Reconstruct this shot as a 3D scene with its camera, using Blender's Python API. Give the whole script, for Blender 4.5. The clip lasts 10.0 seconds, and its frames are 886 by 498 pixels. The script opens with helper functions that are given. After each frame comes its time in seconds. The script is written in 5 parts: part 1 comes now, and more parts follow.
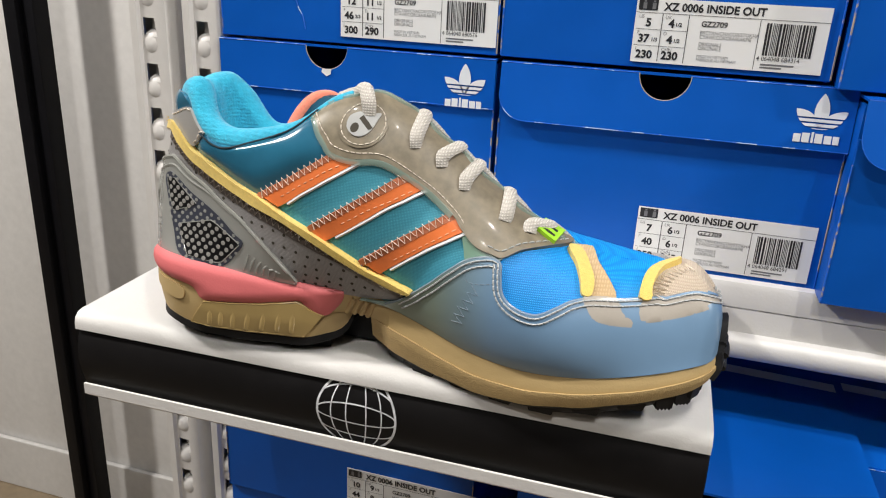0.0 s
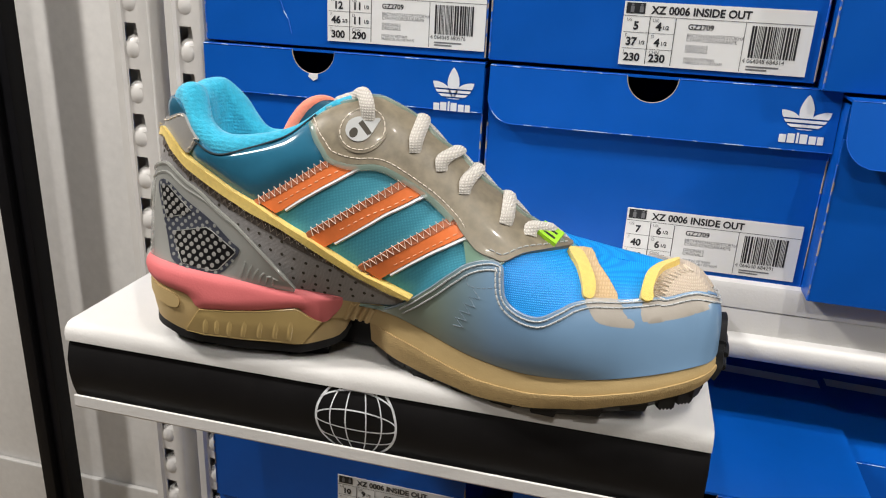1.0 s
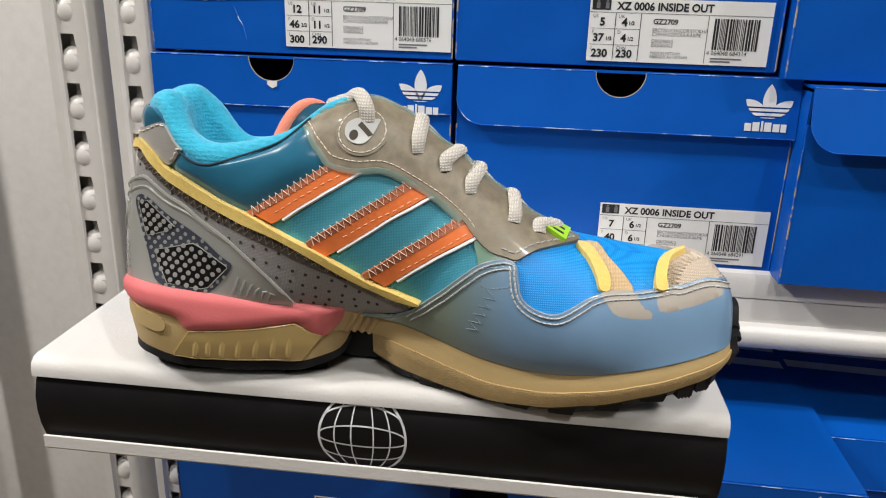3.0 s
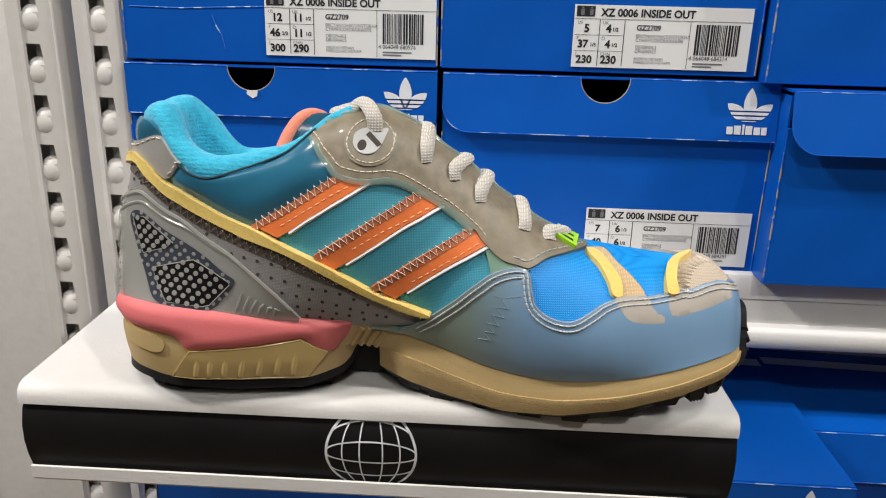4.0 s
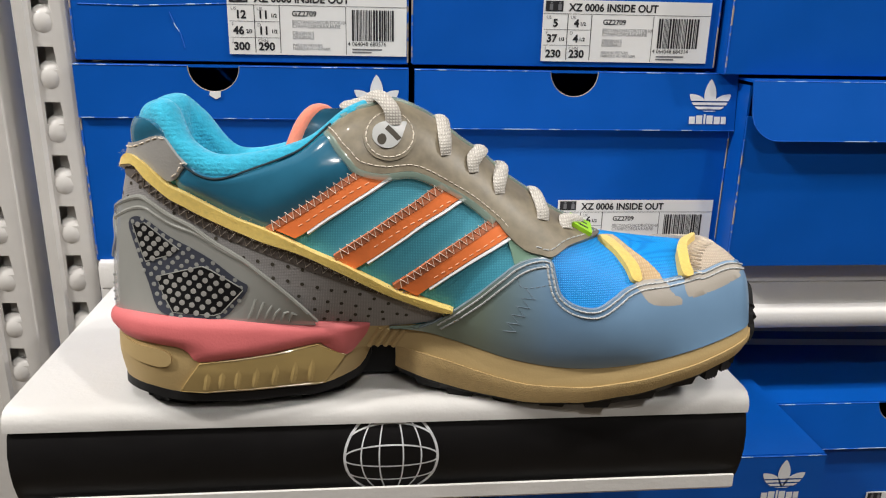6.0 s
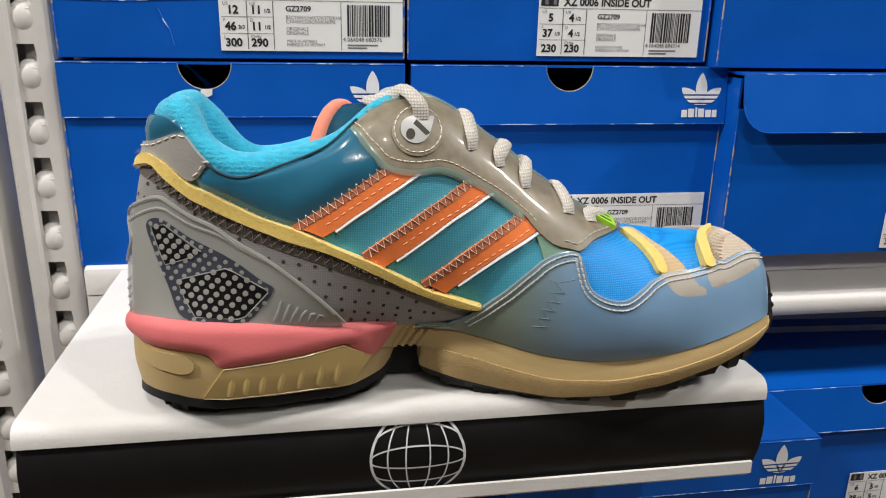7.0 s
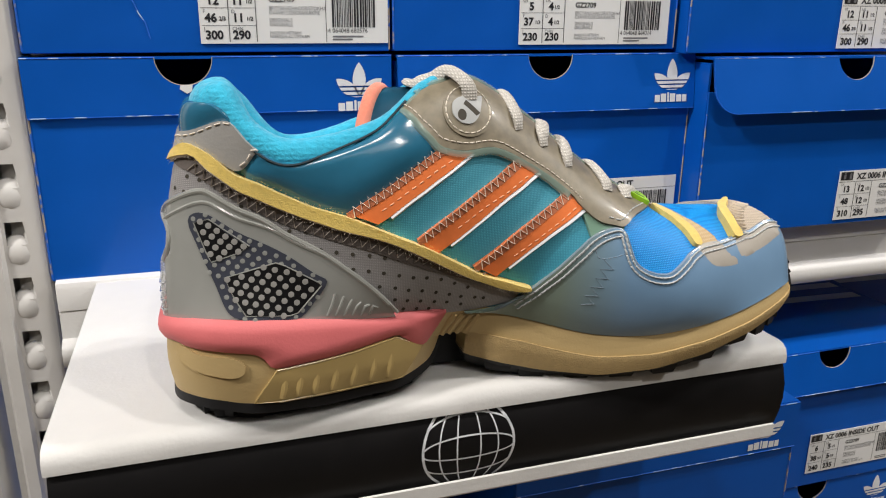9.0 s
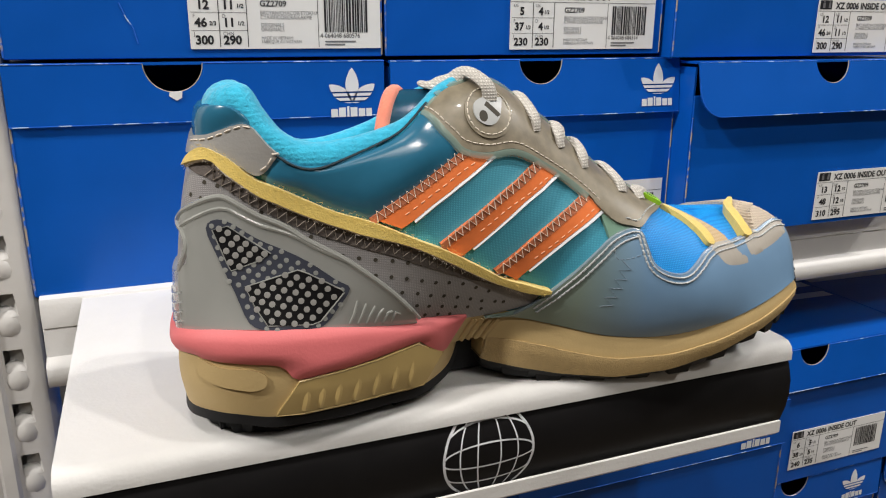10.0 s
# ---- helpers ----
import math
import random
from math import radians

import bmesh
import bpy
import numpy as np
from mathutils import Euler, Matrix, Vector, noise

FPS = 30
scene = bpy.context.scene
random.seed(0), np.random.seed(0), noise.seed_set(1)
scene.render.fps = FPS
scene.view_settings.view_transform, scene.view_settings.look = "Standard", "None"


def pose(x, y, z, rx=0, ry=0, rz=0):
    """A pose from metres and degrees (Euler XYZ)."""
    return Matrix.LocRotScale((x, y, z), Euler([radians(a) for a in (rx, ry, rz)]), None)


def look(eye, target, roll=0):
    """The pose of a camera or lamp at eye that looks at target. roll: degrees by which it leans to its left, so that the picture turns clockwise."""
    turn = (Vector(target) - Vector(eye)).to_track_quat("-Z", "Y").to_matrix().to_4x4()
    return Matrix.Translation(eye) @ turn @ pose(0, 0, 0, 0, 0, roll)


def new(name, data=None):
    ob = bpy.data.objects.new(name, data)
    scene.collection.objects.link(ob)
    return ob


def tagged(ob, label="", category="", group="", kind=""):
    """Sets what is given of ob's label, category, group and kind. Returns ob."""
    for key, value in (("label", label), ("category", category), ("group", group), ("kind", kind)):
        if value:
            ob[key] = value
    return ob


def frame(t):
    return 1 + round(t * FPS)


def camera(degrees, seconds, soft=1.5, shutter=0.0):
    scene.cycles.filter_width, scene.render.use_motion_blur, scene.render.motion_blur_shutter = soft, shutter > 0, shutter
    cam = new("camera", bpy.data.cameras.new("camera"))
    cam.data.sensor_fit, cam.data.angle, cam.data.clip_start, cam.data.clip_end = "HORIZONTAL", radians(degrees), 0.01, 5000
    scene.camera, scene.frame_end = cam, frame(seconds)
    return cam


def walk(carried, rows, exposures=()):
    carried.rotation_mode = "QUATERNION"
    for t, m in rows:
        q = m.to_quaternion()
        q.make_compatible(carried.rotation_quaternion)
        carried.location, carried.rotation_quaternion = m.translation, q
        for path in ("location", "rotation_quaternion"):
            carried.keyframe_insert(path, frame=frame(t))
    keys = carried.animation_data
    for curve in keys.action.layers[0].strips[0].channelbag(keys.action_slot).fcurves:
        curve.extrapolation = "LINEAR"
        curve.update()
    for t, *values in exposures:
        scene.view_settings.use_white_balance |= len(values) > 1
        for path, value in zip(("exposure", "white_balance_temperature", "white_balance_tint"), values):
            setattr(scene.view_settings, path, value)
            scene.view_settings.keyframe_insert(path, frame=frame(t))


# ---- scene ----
cam = camera(60.4, 10.0, soft=1.1)
METRES, EYE, TILT, LEAN, TURN = 0.27, 1.35, 0.0, 0.0, 16.0
ROWS = [
    (0.0, 0.0, 0.0, 0.0, 0.98, -20.38, -2.65),
    (0.5, -0.0198, 0.0049, 0.0001, 0.01, -20.28, -2.69),
    (1.0, -0.0493, 0.002, -0.0001, -1.31, -20.07, -2.59),
    (1.5, -0.0764, 0.0034, -0.0103, -2.92, -19.8, -2.33),
    (2.0, -0.1098, 0.0167, -0.0191, -4.67, -19.55, -1.98),
    (2.5, -0.1513, 0.0296, -0.0269, -6.51, -19.31, -1.72),
    (4.0, -0.2993, 0.0848, -0.0352, -12.67, -18.41, -1.43),
    (4.5, -0.3396, 0.0896, -0.0362, -14.75, -18.15, -1.37),
    (5.0, -0.3952, 0.1078, -0.0444, -16.76, -17.95, -1.28),
    (6.5, -0.5327, 0.1807, -0.0691, -22.74, -17.79, -1.13),
    (7.0, -0.5941, 0.2155, -0.0752, -24.81, -17.8, -1.07),
    (7.5, -0.6494, 0.2442, -0.0822, -26.93, -17.77, -0.93),
    (8.0, -0.6946, 0.2641, -0.0861, -29.09, -17.69, -0.71),
    (8.5, -0.7514, 0.2979, -0.1029, -31.21, -17.5, -0.52),
    (9.0, -0.7987, 0.3418, -0.1196, -33.25, -17.16, -0.37),
    (9.5, -0.8396, 0.3763, -0.1291, -35.18, -16.73, -0.3),
    (10.0, -0.8726, 0.4136, -0.1357, -36.93, -16.33, -0.24),
]
walk(cam, [(t, pose(0, 0, EYE, TILT, LEAN, TURN) @ pose(METRES * x, METRES * y, METRES * z, 90 + pitch, roll, yaw)) for t, x, y, z, yaw, pitch, roll in ROWS],
     exposures=[(0.0, -0.09), (2.5, -0.18), (5.0, -0.23), (7.5, -0.25), (10.0, -0.29)])

# ---- world, lights ----
world = bpy.data.worlds.new("world")
scene.world = world
world.use_nodes = True
world.node_tree.nodes["Background"].inputs[0].default_value = (0.9, 0.95, 1.0, 1)
world.node_tree.nodes["Background"].inputs[1].default_value = 0.3


def lamp(name, eye, target, power, size, color=(1.0, 0.955, 0.90), spread=180):
    data = bpy.data.lights.new(name, "AREA")
    data.energy, data.size, data.color, data.shape = power, size, color, "DISK"
    data.spread = radians(spread)
    ob = new(name, data)
    ob.matrix_world = look(eye, target)
    return ob


AIM = (-0.1, 0.4, 1.15)
# Three lamps out of view, placed to suit the cast shadows.
lamp("unseen_spot", (-0.48, -0.20, 2.85), AIM, 9.0, 0.035)
lamp("unseen_spot", (0.55, -0.25, 2.85), AIM, 11.6, 0.035)
lamp("unseen_spot", (0.15, -1.25, 2.85), (-0.05, 0.4, 1.1), 12.0, 0.045)
# Added on the right only to brighten the lower boxes.
lamp("unseen_spot", (1.9, 0.0, 2.85), (0.25, 0.4, 1.0), 34, 0.07)
# Added on the left only to brighten the pale wall.
lamp("unseen_spot", (-1.9, -0.1, 2.85), (-0.9, 1.2, 0.9), 60, 0.2)
# Added soft fill for the room's ambient level; no real fixture.
lamp("unseen_fill", (0.0, -1.6, 2.9), (0.0, -1.5, 0.0), 4.5, 0.9)


# ---- materials ----
def nodes_of(name):
    m = bpy.data.materials.new(name)
    m.use_nodes = True
    n = m.node_tree.nodes
    return m, n, m.node_tree.links, n["Principled BSDF"]


def surface(name, color, rough=0.5, metal=0.0, vary=0.12, scale=60.0, bump=0.15, bump_scale=400.0, coat=0.0, sheen=0.0,
            depth=0.0004, tint=None, spec=0.5, blotch=8.0, alpha=1.0):
    """A painted, moulded or coated surface: two scales of colour change, uneven gloss and a fine grain."""
    m, n, l, p = nodes_of(name)
    co = n.new("ShaderNodeTexCoord")
    big, small, grain = n.new("ShaderNodeTexNoise"), n.new("ShaderNodeTexNoise"), n.new("ShaderNodeTexNoise")
    for tex, sc, det in ((big, blotch, 3), (small, scale, 4), (grain, bump_scale, 2)):
        tex.inputs["Scale"].default_value, tex.inputs["Detail"].default_value = sc, det
        l.new(co.outputs["Object"], tex.inputs["Vector"])
    add = n.new("ShaderNodeMath")
    add.operation = "MULTIPLY_ADD"
    add.inputs[1].default_value, l_in = 0.5, l.new(big.outputs["Fac"], add.inputs[0])
    half = n.new("ShaderNodeMath")
    half.operation = "MULTIPLY"
    half.inputs[1].default_value = 0.5
    l.new(small.outputs["Fac"], half.inputs[0])
    l.new(half.outputs[0], add.inputs[2])
    ramp = n.new("ShaderNodeValToRGB")
    dark = [c * (1 - vary) for c in color]
    lite = [min(1, c * (1 + vary)) for c in (tint or color)]
    ramp.color_ramp.elements[0].position, ramp.color_ramp.elements[0].color = 0.35, (*dark, 1)
    ramp.color_ramp.elements[1].position, ramp.color_ramp.elements[1].color = 0.65, (*lite, 1)
    l.new(add.outputs[0], ramp.inputs[0])
    l.new(ramp.outputs[0], p.inputs["Base Color"])
    gloss = n.new("ShaderNodeMapRange")
    gloss.inputs["To Min"].default_value, gloss.inputs["To Max"].default_value = max(0.02, rough * 0.8), min(1, rough * 1.2)
    l.new(small.outputs["Fac"], gloss.inputs["Value"])
    l.new(gloss.outputs[0], p.inputs["Roughness"])
    b = n.new("ShaderNodeBump")
    b.inputs["Strength"].default_value, b.inputs["Distance"].default_value = bump, depth
    l.new(grain.outputs["Fac"], b.inputs["Height"])
    l.new(b.outputs[0], p.inputs["Normal"])
    p.inputs["Metallic"].default_value, p.inputs["Coat Weight"].default_value = metal, coat
    p.inputs["Coat Roughness"].default_value = 0.06
    p.inputs["Sheen Weight"].default_value = sheen
    p.inputs["Specular IOR Level"].default_value = spec
    if alpha < 1:
        clear, mix, out = n.new("ShaderNodeBsdfTransparent"), n.new("ShaderNodeMixShader"), n["Material Output"]
        mix.inputs[0].default_value = alpha
        l.new(clear.outputs[0], mix.inputs[1])
        l.new(p.outputs[0], mix.inputs[2])
        l.new(mix.outputs[0], out.inputs["Surface"])
    return m


WHITE_STEEL = surface("white_powder_coat", (0.71, 0.70, 0.685), 0.6, vary=0.03, bump=0.4, bump_scale=520, depth=0.0004)
POST_PAINT = surface("post_paint", (0.62, 0.605, 0.585), 0.35, vary=0.05, bump=0.2, bump_scale=120, depth=0.0006)
TAN_ROUGH = surface("rough_tan_foam", (0.45, 0.32, 0.145), 0.85, vary=0.10, scale=300, bump=0.8, bump_scale=1300, depth=0.0005)
BLACK_STRIP = surface("black_strip", (0.009, 0.0085, 0.009), 0.5, vary=0.2, bump=0.05, bump_scale=200, spec=0.15)
CARD_BLUE = surface("blue_card", (0.001, 0.088, 0.45), 0.4, vary=0.08, scale=25, bump=0.14, bump_scale=25, depth=0.002, coat=0.06, spec=0.25)
CARD_EDGE = surface("card_edge", (0.42, 0.34, 0.24), 0.9, vary=0.2)


def worn(name, pale, amount):
    """Blue card whose print has rubbed off in places."""
    m, n, l, p = nodes_of(name)
    co, tex, ramp = n.new("ShaderNodeTexCoord"), n.new("ShaderNodeTexNoise"), n.new("ShaderNodeValToRGB")
    tex.inputs["Scale"].default_value, tex.inputs["Detail"].default_value = 90, 5
    l.new(co.outputs["Object"], tex.inputs["Vector"])
    l.new(tex.outputs["Fac"], ramp.inputs[0])
    ramp.color_ramp.elements[0].position, ramp.color_ramp.elements[0].color = 0.5 - amount, (0.003, 0.11, 0.56, 1)
    ramp.color_ramp.elements[1].position, ramp.color_ramp.elements[1].color = 0.56 - amount, (*pale, 1)
    l.new(ramp.outputs[0], p.inputs["Base Color"])
    p.inputs["Roughness"].default_value = 0.6
    return m


CARD_WORN = worn("worn_card", (0.42, 0.55, 0.75), -0.02)
CARD_WORN_EDGE = worn("worn_card_edge", (0.38, 0.31, 0.24), 0.04)
LABEL_PAPER = surface("label_paper", (0.78, 0.78, 0.77), 0.5, vary=0.02, bump=0.05)
INK = surface("ink", (0.015, 0.015, 0.018), 0.5, vary=0.1)
INK_GREY = surface("ink_grey", (0.16, 0.16, 0.17), 0.5, vary=0.1)
PRINT_WHITE = surface("print_white", (0.75, 0.77, 0.8), 0.45, vary=0.03)
WALL_PAINT = surface("wall_paint", (0.63, 0.62, 0.605), 0.4, vary=0.06, blotch=2.0, bump=0.1)
BLACK_METAL = surface("black_metal", (0.005, 0.005, 0.0065), 0.5, vary=0.2, spec=0.15)
FLOOR_MAT = surface("floor_wood", (0.24, 0.185, 0.12), 0.5, vary=0.2, blotch=3, scale=40)
CEIL_MAT = surface("ceiling_paint", (0.25, 0.25, 0.25), 0.8, vary=0.03)
DARK_WALL = surface("shop_wall", (0.12, 0.115, 0.11), 0.7, vary=0.1)
TAN_FOAM = surface("tan_foam", (0.51, 0.37, 0.172), 0.6, vary=0.06, bump=0.25, bump_scale=900)
RUBBER = surface("black_rubber", (0.011, 0.011, 0.012), 0.6, vary=0.2, bump=0.3, spec=0.3)



def weave(name, color, other, pitch, rough=0.7, depth=0.0004, strength=0.6, sheen=0.2, ridge="Y"):
    """Woven or knitted cloth: crossing threads of two close shades."""
    m, n, l, p = nodes_of(name)
    co = n.new("ShaderNodeTexCoord")
    waves = []
    for axis, ratio in (("X", 1.0), ("Z", 1.0)):
        w = n.new("ShaderNodeTexWave")
        w.bands_direction = axis
        w.inputs["Scale"].default_value = 0.314 / pitch * ratio
        w.inputs["Distortion"].default_value, w.inputs["Detail"].default_value, w.inputs["Detail Scale"].default_value = 0.6, 1.0, 2.0
        l.new(co.outputs["Object"], w.inputs["Vector"])
        waves.append(w)
    mul = n.new("ShaderNodeMath")
    mul.operation = "MULTIPLY"
    l.new(waves[0].outputs["Fac"], mul.inputs[0])
    l.new(waves[1].outputs["Fac"], mul.inputs[1])
    blot = n.new("ShaderNodeTexNoise")
    blot.inputs["Scale"].default_value = 40
    l.new(co.outputs["Object"], blot.inputs["Vector"])
    ad = n.new("ShaderNodeMath")
    ad.operation = "MULTIPLY_ADD"
    ad.inputs[1].default_value = 0.5
    l.new(blot.outputs["Fac"], ad.inputs[0])
    l.new(mul.outputs[0], ad.inputs[2])
    ramp = n.new("ShaderNodeValToRGB")
    ramp.color_ramp.elements[0].position, ramp.color_ramp.elements[0].color = 0.2, (*other, 1)
    ramp.color_ramp.elements[1].position, ramp.color_ramp.elements[1].color = 0.75, (*color, 1)
    l.new(ad.outputs[0], ramp.inputs[0])
    l.new(ramp.outputs[0], p.inputs["Base Color"])
    b = n.new("ShaderNodeBump")
    b.inputs["Strength"].default_value, b.inputs["Distance"].default_value = strength, depth
    l.new(mul.outputs[0], b.inputs["Height"])
    l.new(b.outputs[0], p.inputs["Normal"])
    p.inputs["Roughness"].default_value, p.inputs["Sheen Weight"].default_value = rough, sheen
    return m


TEAL_MESH = weave("teal_mesh", (0.075, 0.40, 0.53), (0.045, 0.29, 0.42), 0.0007, 0.6, 0.0003, 0.3, 0.0)
CYAN_KNIT = surface("cyan_knit", (0.013, 0.39, 0.61), 0.95, vary=0.14, scale=350, bump=0.7, bump_scale=900, sheen=0.35, depth=0.0007, tint=(0.03, 0.45, 0.66))
# the knit's ribs
kn, kl = CYAN_KNIT.node_tree.nodes, CYAN_KNIT.node_tree.links
kco, kwave, kbump = kn.new("ShaderNodeTexCoord"), kn.new("ShaderNodeTexWave"), kn.new("ShaderNodeBump")
kwave.bands_direction = "Z"
kwave.inputs["Scale"].default_value, kwave.inputs["Distortion"].default_value, kwave.inputs["Detail Scale"].default_value = 0.314 / 0.0019, 0.8, 2.0
kl.new(kco.outputs["Object"], kwave.inputs["Vector"])
kl.new(kwave.outputs["Fac"], kbump.inputs["Height"])
kbump.inputs["Strength"].default_value, kbump.inputs["Distance"].default_value = 0.22, 0.0004
kskin = kn["Principled BSDF"].inputs["Normal"]
kl.new(kskin.links[0].from_socket, kbump.inputs["Normal"])
kl.new(kbump.outputs[0], kskin)
BLUE_MESH = weave("blue_mesh", (0.004, 0.36, 0.88), (0.0, 0.20, 0.66), 0.0009, 0.5, 0.0004, 0.5, 0.0)
GREY_MESH = weave("grey_mesh", (0.30, 0.287, 0.283), (0.24, 0.228, 0.228), 0.0007, 0.42, 0.0003, 0.4)
ANKLE_TPU = surface("teal_film", (0.024, 0.145, 0.245), 0.2, vary=0.12, coat=0.5, bump=0.03, bump_scale=60, depth=0.001)
SILVER_FILM = surface("silver_film", (0.40, 0.39, 0.375), 0.32, metal=0.25, vary=0.06, bump=0.25, bump_scale=900)
YELLOW_SUEDE = surface("yellow_suede", (0.77, 0.57, 0.15), 0.95, vary=0.10, scale=500, bump=0.7, bump_scale=1500, sheen=0.3, depth=0.0004)
TAUPE_FELT = surface("taupe_felt", (0.13, 0.11, 0.10), 0.95, vary=0.2, scale=300, bump=0.7, bump_scale=800)
COUNTER_TPU = surface("clear_grey_plastic", (0.44, 0.45, 0.42), 0.2, vary=0.06, coat=0.8, bump=0.03, bump_scale=50, depth=0.001, alpha=0.6)
SMOKE = surface("smoke_plastic", (0.05, 0.055, 0.075), 0.3, vary=0.15, coat=0.4)
BLACK_NET = surface("black_net", (0.006, 0.006, 0.007), 0.35, vary=0.2, bump=0.3, bump_scale=600)
NET_DOT = surface("net_dots", (0.27, 0.265, 0.25), 0.5, vary=0.08)
ORANGE_FILM = surface("orange_film", (0.90, 0.225, 0.065), 0.35, vary=0.08, scale=200, bump=0.25, bump_scale=300, coat=0.2)
ORANGE_NET = surface("orange_net", (0.50, 0.165, 0.08), 0.5, vary=0.15, scale=300, bump=0.5, bump_scale=900)
EYESTAY_TPU = surface("taupe_translucent", (0.235, 0.20, 0.14), 0.42, vary=0.25, scale=220, coat=0.18, bump=0.04, bump_scale=80, depth=0.001)
EDGE_TPU = surface("pale_green_plastic", (0.36, 0.48, 0.41), 0.2, vary=0.06, coat=0.6, alpha=0.5)
GREEN_TPU = surface("green_translucent", (0.20, 0.33, 0.25), 0.2, vary=0.06, coat=0.6, bump=0.03)
MUD_TPU = surface("blue_grey_translucent", (0.165, 0.285, 0.44), 0.34, vary=0.05, blotch=14, coat=0.3, bump=0.04, bump_scale=60, depth=0.001)

# the guard is dyed greener towards the arch
mn, ml = MUD_TPU.node_tree.nodes, MUD_TPU.node_tree.links
mco, mse, mrg, mmx = mn.new("ShaderNodeTexCoord"), mn.new("ShaderNodeSeparateXYZ"), mn.new("ShaderNodeMapRange"), mn.new("ShaderNodeMix")
mmx.data_type = "RGBA"
ml.new(mco.outputs["Object"], mse.inputs[0])
ml.new(mse.outputs["X"], mrg.inputs["Value"])
mrg.inputs["From Min"].default_value, mrg.inputs["From Max"].default_value = -0.092, -0.062
ml.new(mrg.outputs[0], mmx.inputs[0])
mmx.inputs[6].default_value = (0.20, 0.26, 0.22, 1)
paint = mn["Principled BSDF"].inputs["Base Color"]
ml.new(paint.links[0].from_socket, mmx.inputs[7])
ml.new(mmx.outputs[2], paint)
BEIGE_CLOTH = weave("beige_cloth", (0.56, 0.47, 0.37), (0.44, 0.36, 0.28), 0.0009, 0.8)
BEIGE_UNDER = surface("beige_under_film", (0.38, 0.345, 0.30), 0.5, vary=0.06, coat=0.05)
STRAP_TAPE = weave("tan_tape", (0.62, 0.45, 0.26), (0.52, 0.36, 0.19), 0.0012, 0.8)
PINK_FOAM = surface("pink_foam", (0.72, 0.17, 0.178), 0.6, vary=0.05, bump=0.2, bump_scale=900)
POD_TPU = surface("amber_plastic", (0.43, 0.31, 0.125), 0.16, vary=0.08, coat=1.0, bump=0.05)
LACE_COTTON = weave("lace_cotton", (0.66, 0.63, 0.58), (0.46, 0.43, 0.39), 0.0012, 0.9, 0.0005, 0.8)
THREAD = surface("pale_thread", (0.80, 0.72, 0.62), 0.6, vary=0.06)
THREAD_TAUPE = surface("taupe_thread", (0.26, 0.22, 0.18), 0.6, vary=0.08)
MUD_EDGE = surface("pale_blue_plastic", (0.34, 0.42, 0.50), 0.22, vary=0.05, coat=0.5, alpha=0.55)
THREAD_CLEAR = surface("clear_thread", (0.44, 0.46, 0.47), 0.35, vary=0.05)
THREAD_ORANGE = surface("orange_thread", (0.88, 0.42, 0.24), 0.5, vary=0.05)
CORAL_FLEECE = surface("coral_fleece", (0.83, 0.25, 0.16), 0.95, vary=0.1, scale=400, bump=0.8, bump_scale=900, sheen=0.4)
EYELET_PLASTIC = surface("grey_white_plastic", (0.42, 0.43, 0.43), 0.3, vary=0.04)
TAG_GREEN = surface("lime_tag", (0.36, 0.70, 0.03), 0.5, vary=0.06)
SEAM_SHADE = surface("seam_shade", (0.006, 0.025, 0.04), 0.6, vary=0.1)
HOLE_SHADE = surface("hole_shade", (0.05, 0.042, 0.03), 0.8, vary=0.1)


# ---- builders ----
def mesh_object(name, bm, material, smooth=True):
    me = bpy.data.meshes.new(name)
    bmesh.ops.recalc_face_normals(bm, faces=bm.faces)
    if smooth:
        for f in bm.faces:
            f.smooth = True
    bm.to_mesh(me)
    bm.free()
    me.materials.append(material)
    if smooth:
        me.set_sharp_from_angle(angle=radians(38))
    return new(name, me)


def part(name, bm, material, parent, label="", smooth=True):
    ob = mesh_object(name, bm, material, smooth)
    ob.parent = parent
    if label:
        tagged(ob, label)
    return ob


def thing(name, label, category, group="", kind="", at=None):
    ob = new(name)
    ob.empty_display_size = 0.02
    if at is not None:
        ob.matrix_world = at
    return tagged(ob, label, category, group, kind)


def box_bm(x0, x1, y0, y1, z0, z1, bevel=0.0, segments=2, bm=None):
    bm = bm or bmesh.new()
    made = bmesh.ops.create_cube(bm, size=1)["verts"]
    for v in made:
        v.co = Vector((x0 if v.co.x < 0 else x1, y0 if v.co.y < 0 else y1, z0 if v.co.z < 0 else z1))
    if bevel:
        edges = {e for v in made for e in v.link_edges}
        bmesh.ops.bevel(bm, geom=list(edges), offset=bevel, segments=segments, affect="EDGES", profile=0.5)
    return bm


def plate_bm(points, y0, y1, bm=None):
    """A flat plate: an outline in x and z, from y0 to y1."""
    bm = bm or bmesh.new()
    front = [bm.verts.new((x, y0, z)) for x, z in points]
    back = [bm.verts.new((x, y1, z)) for x, z in points]
    bm.faces.new(front)
    bm.faces.new(back[::-1])
    for i in range(len(points)):
        j = (i + 1) % len(points)
        bm.faces.new((front[j], front[i], back[i], back[j]))
    return bm


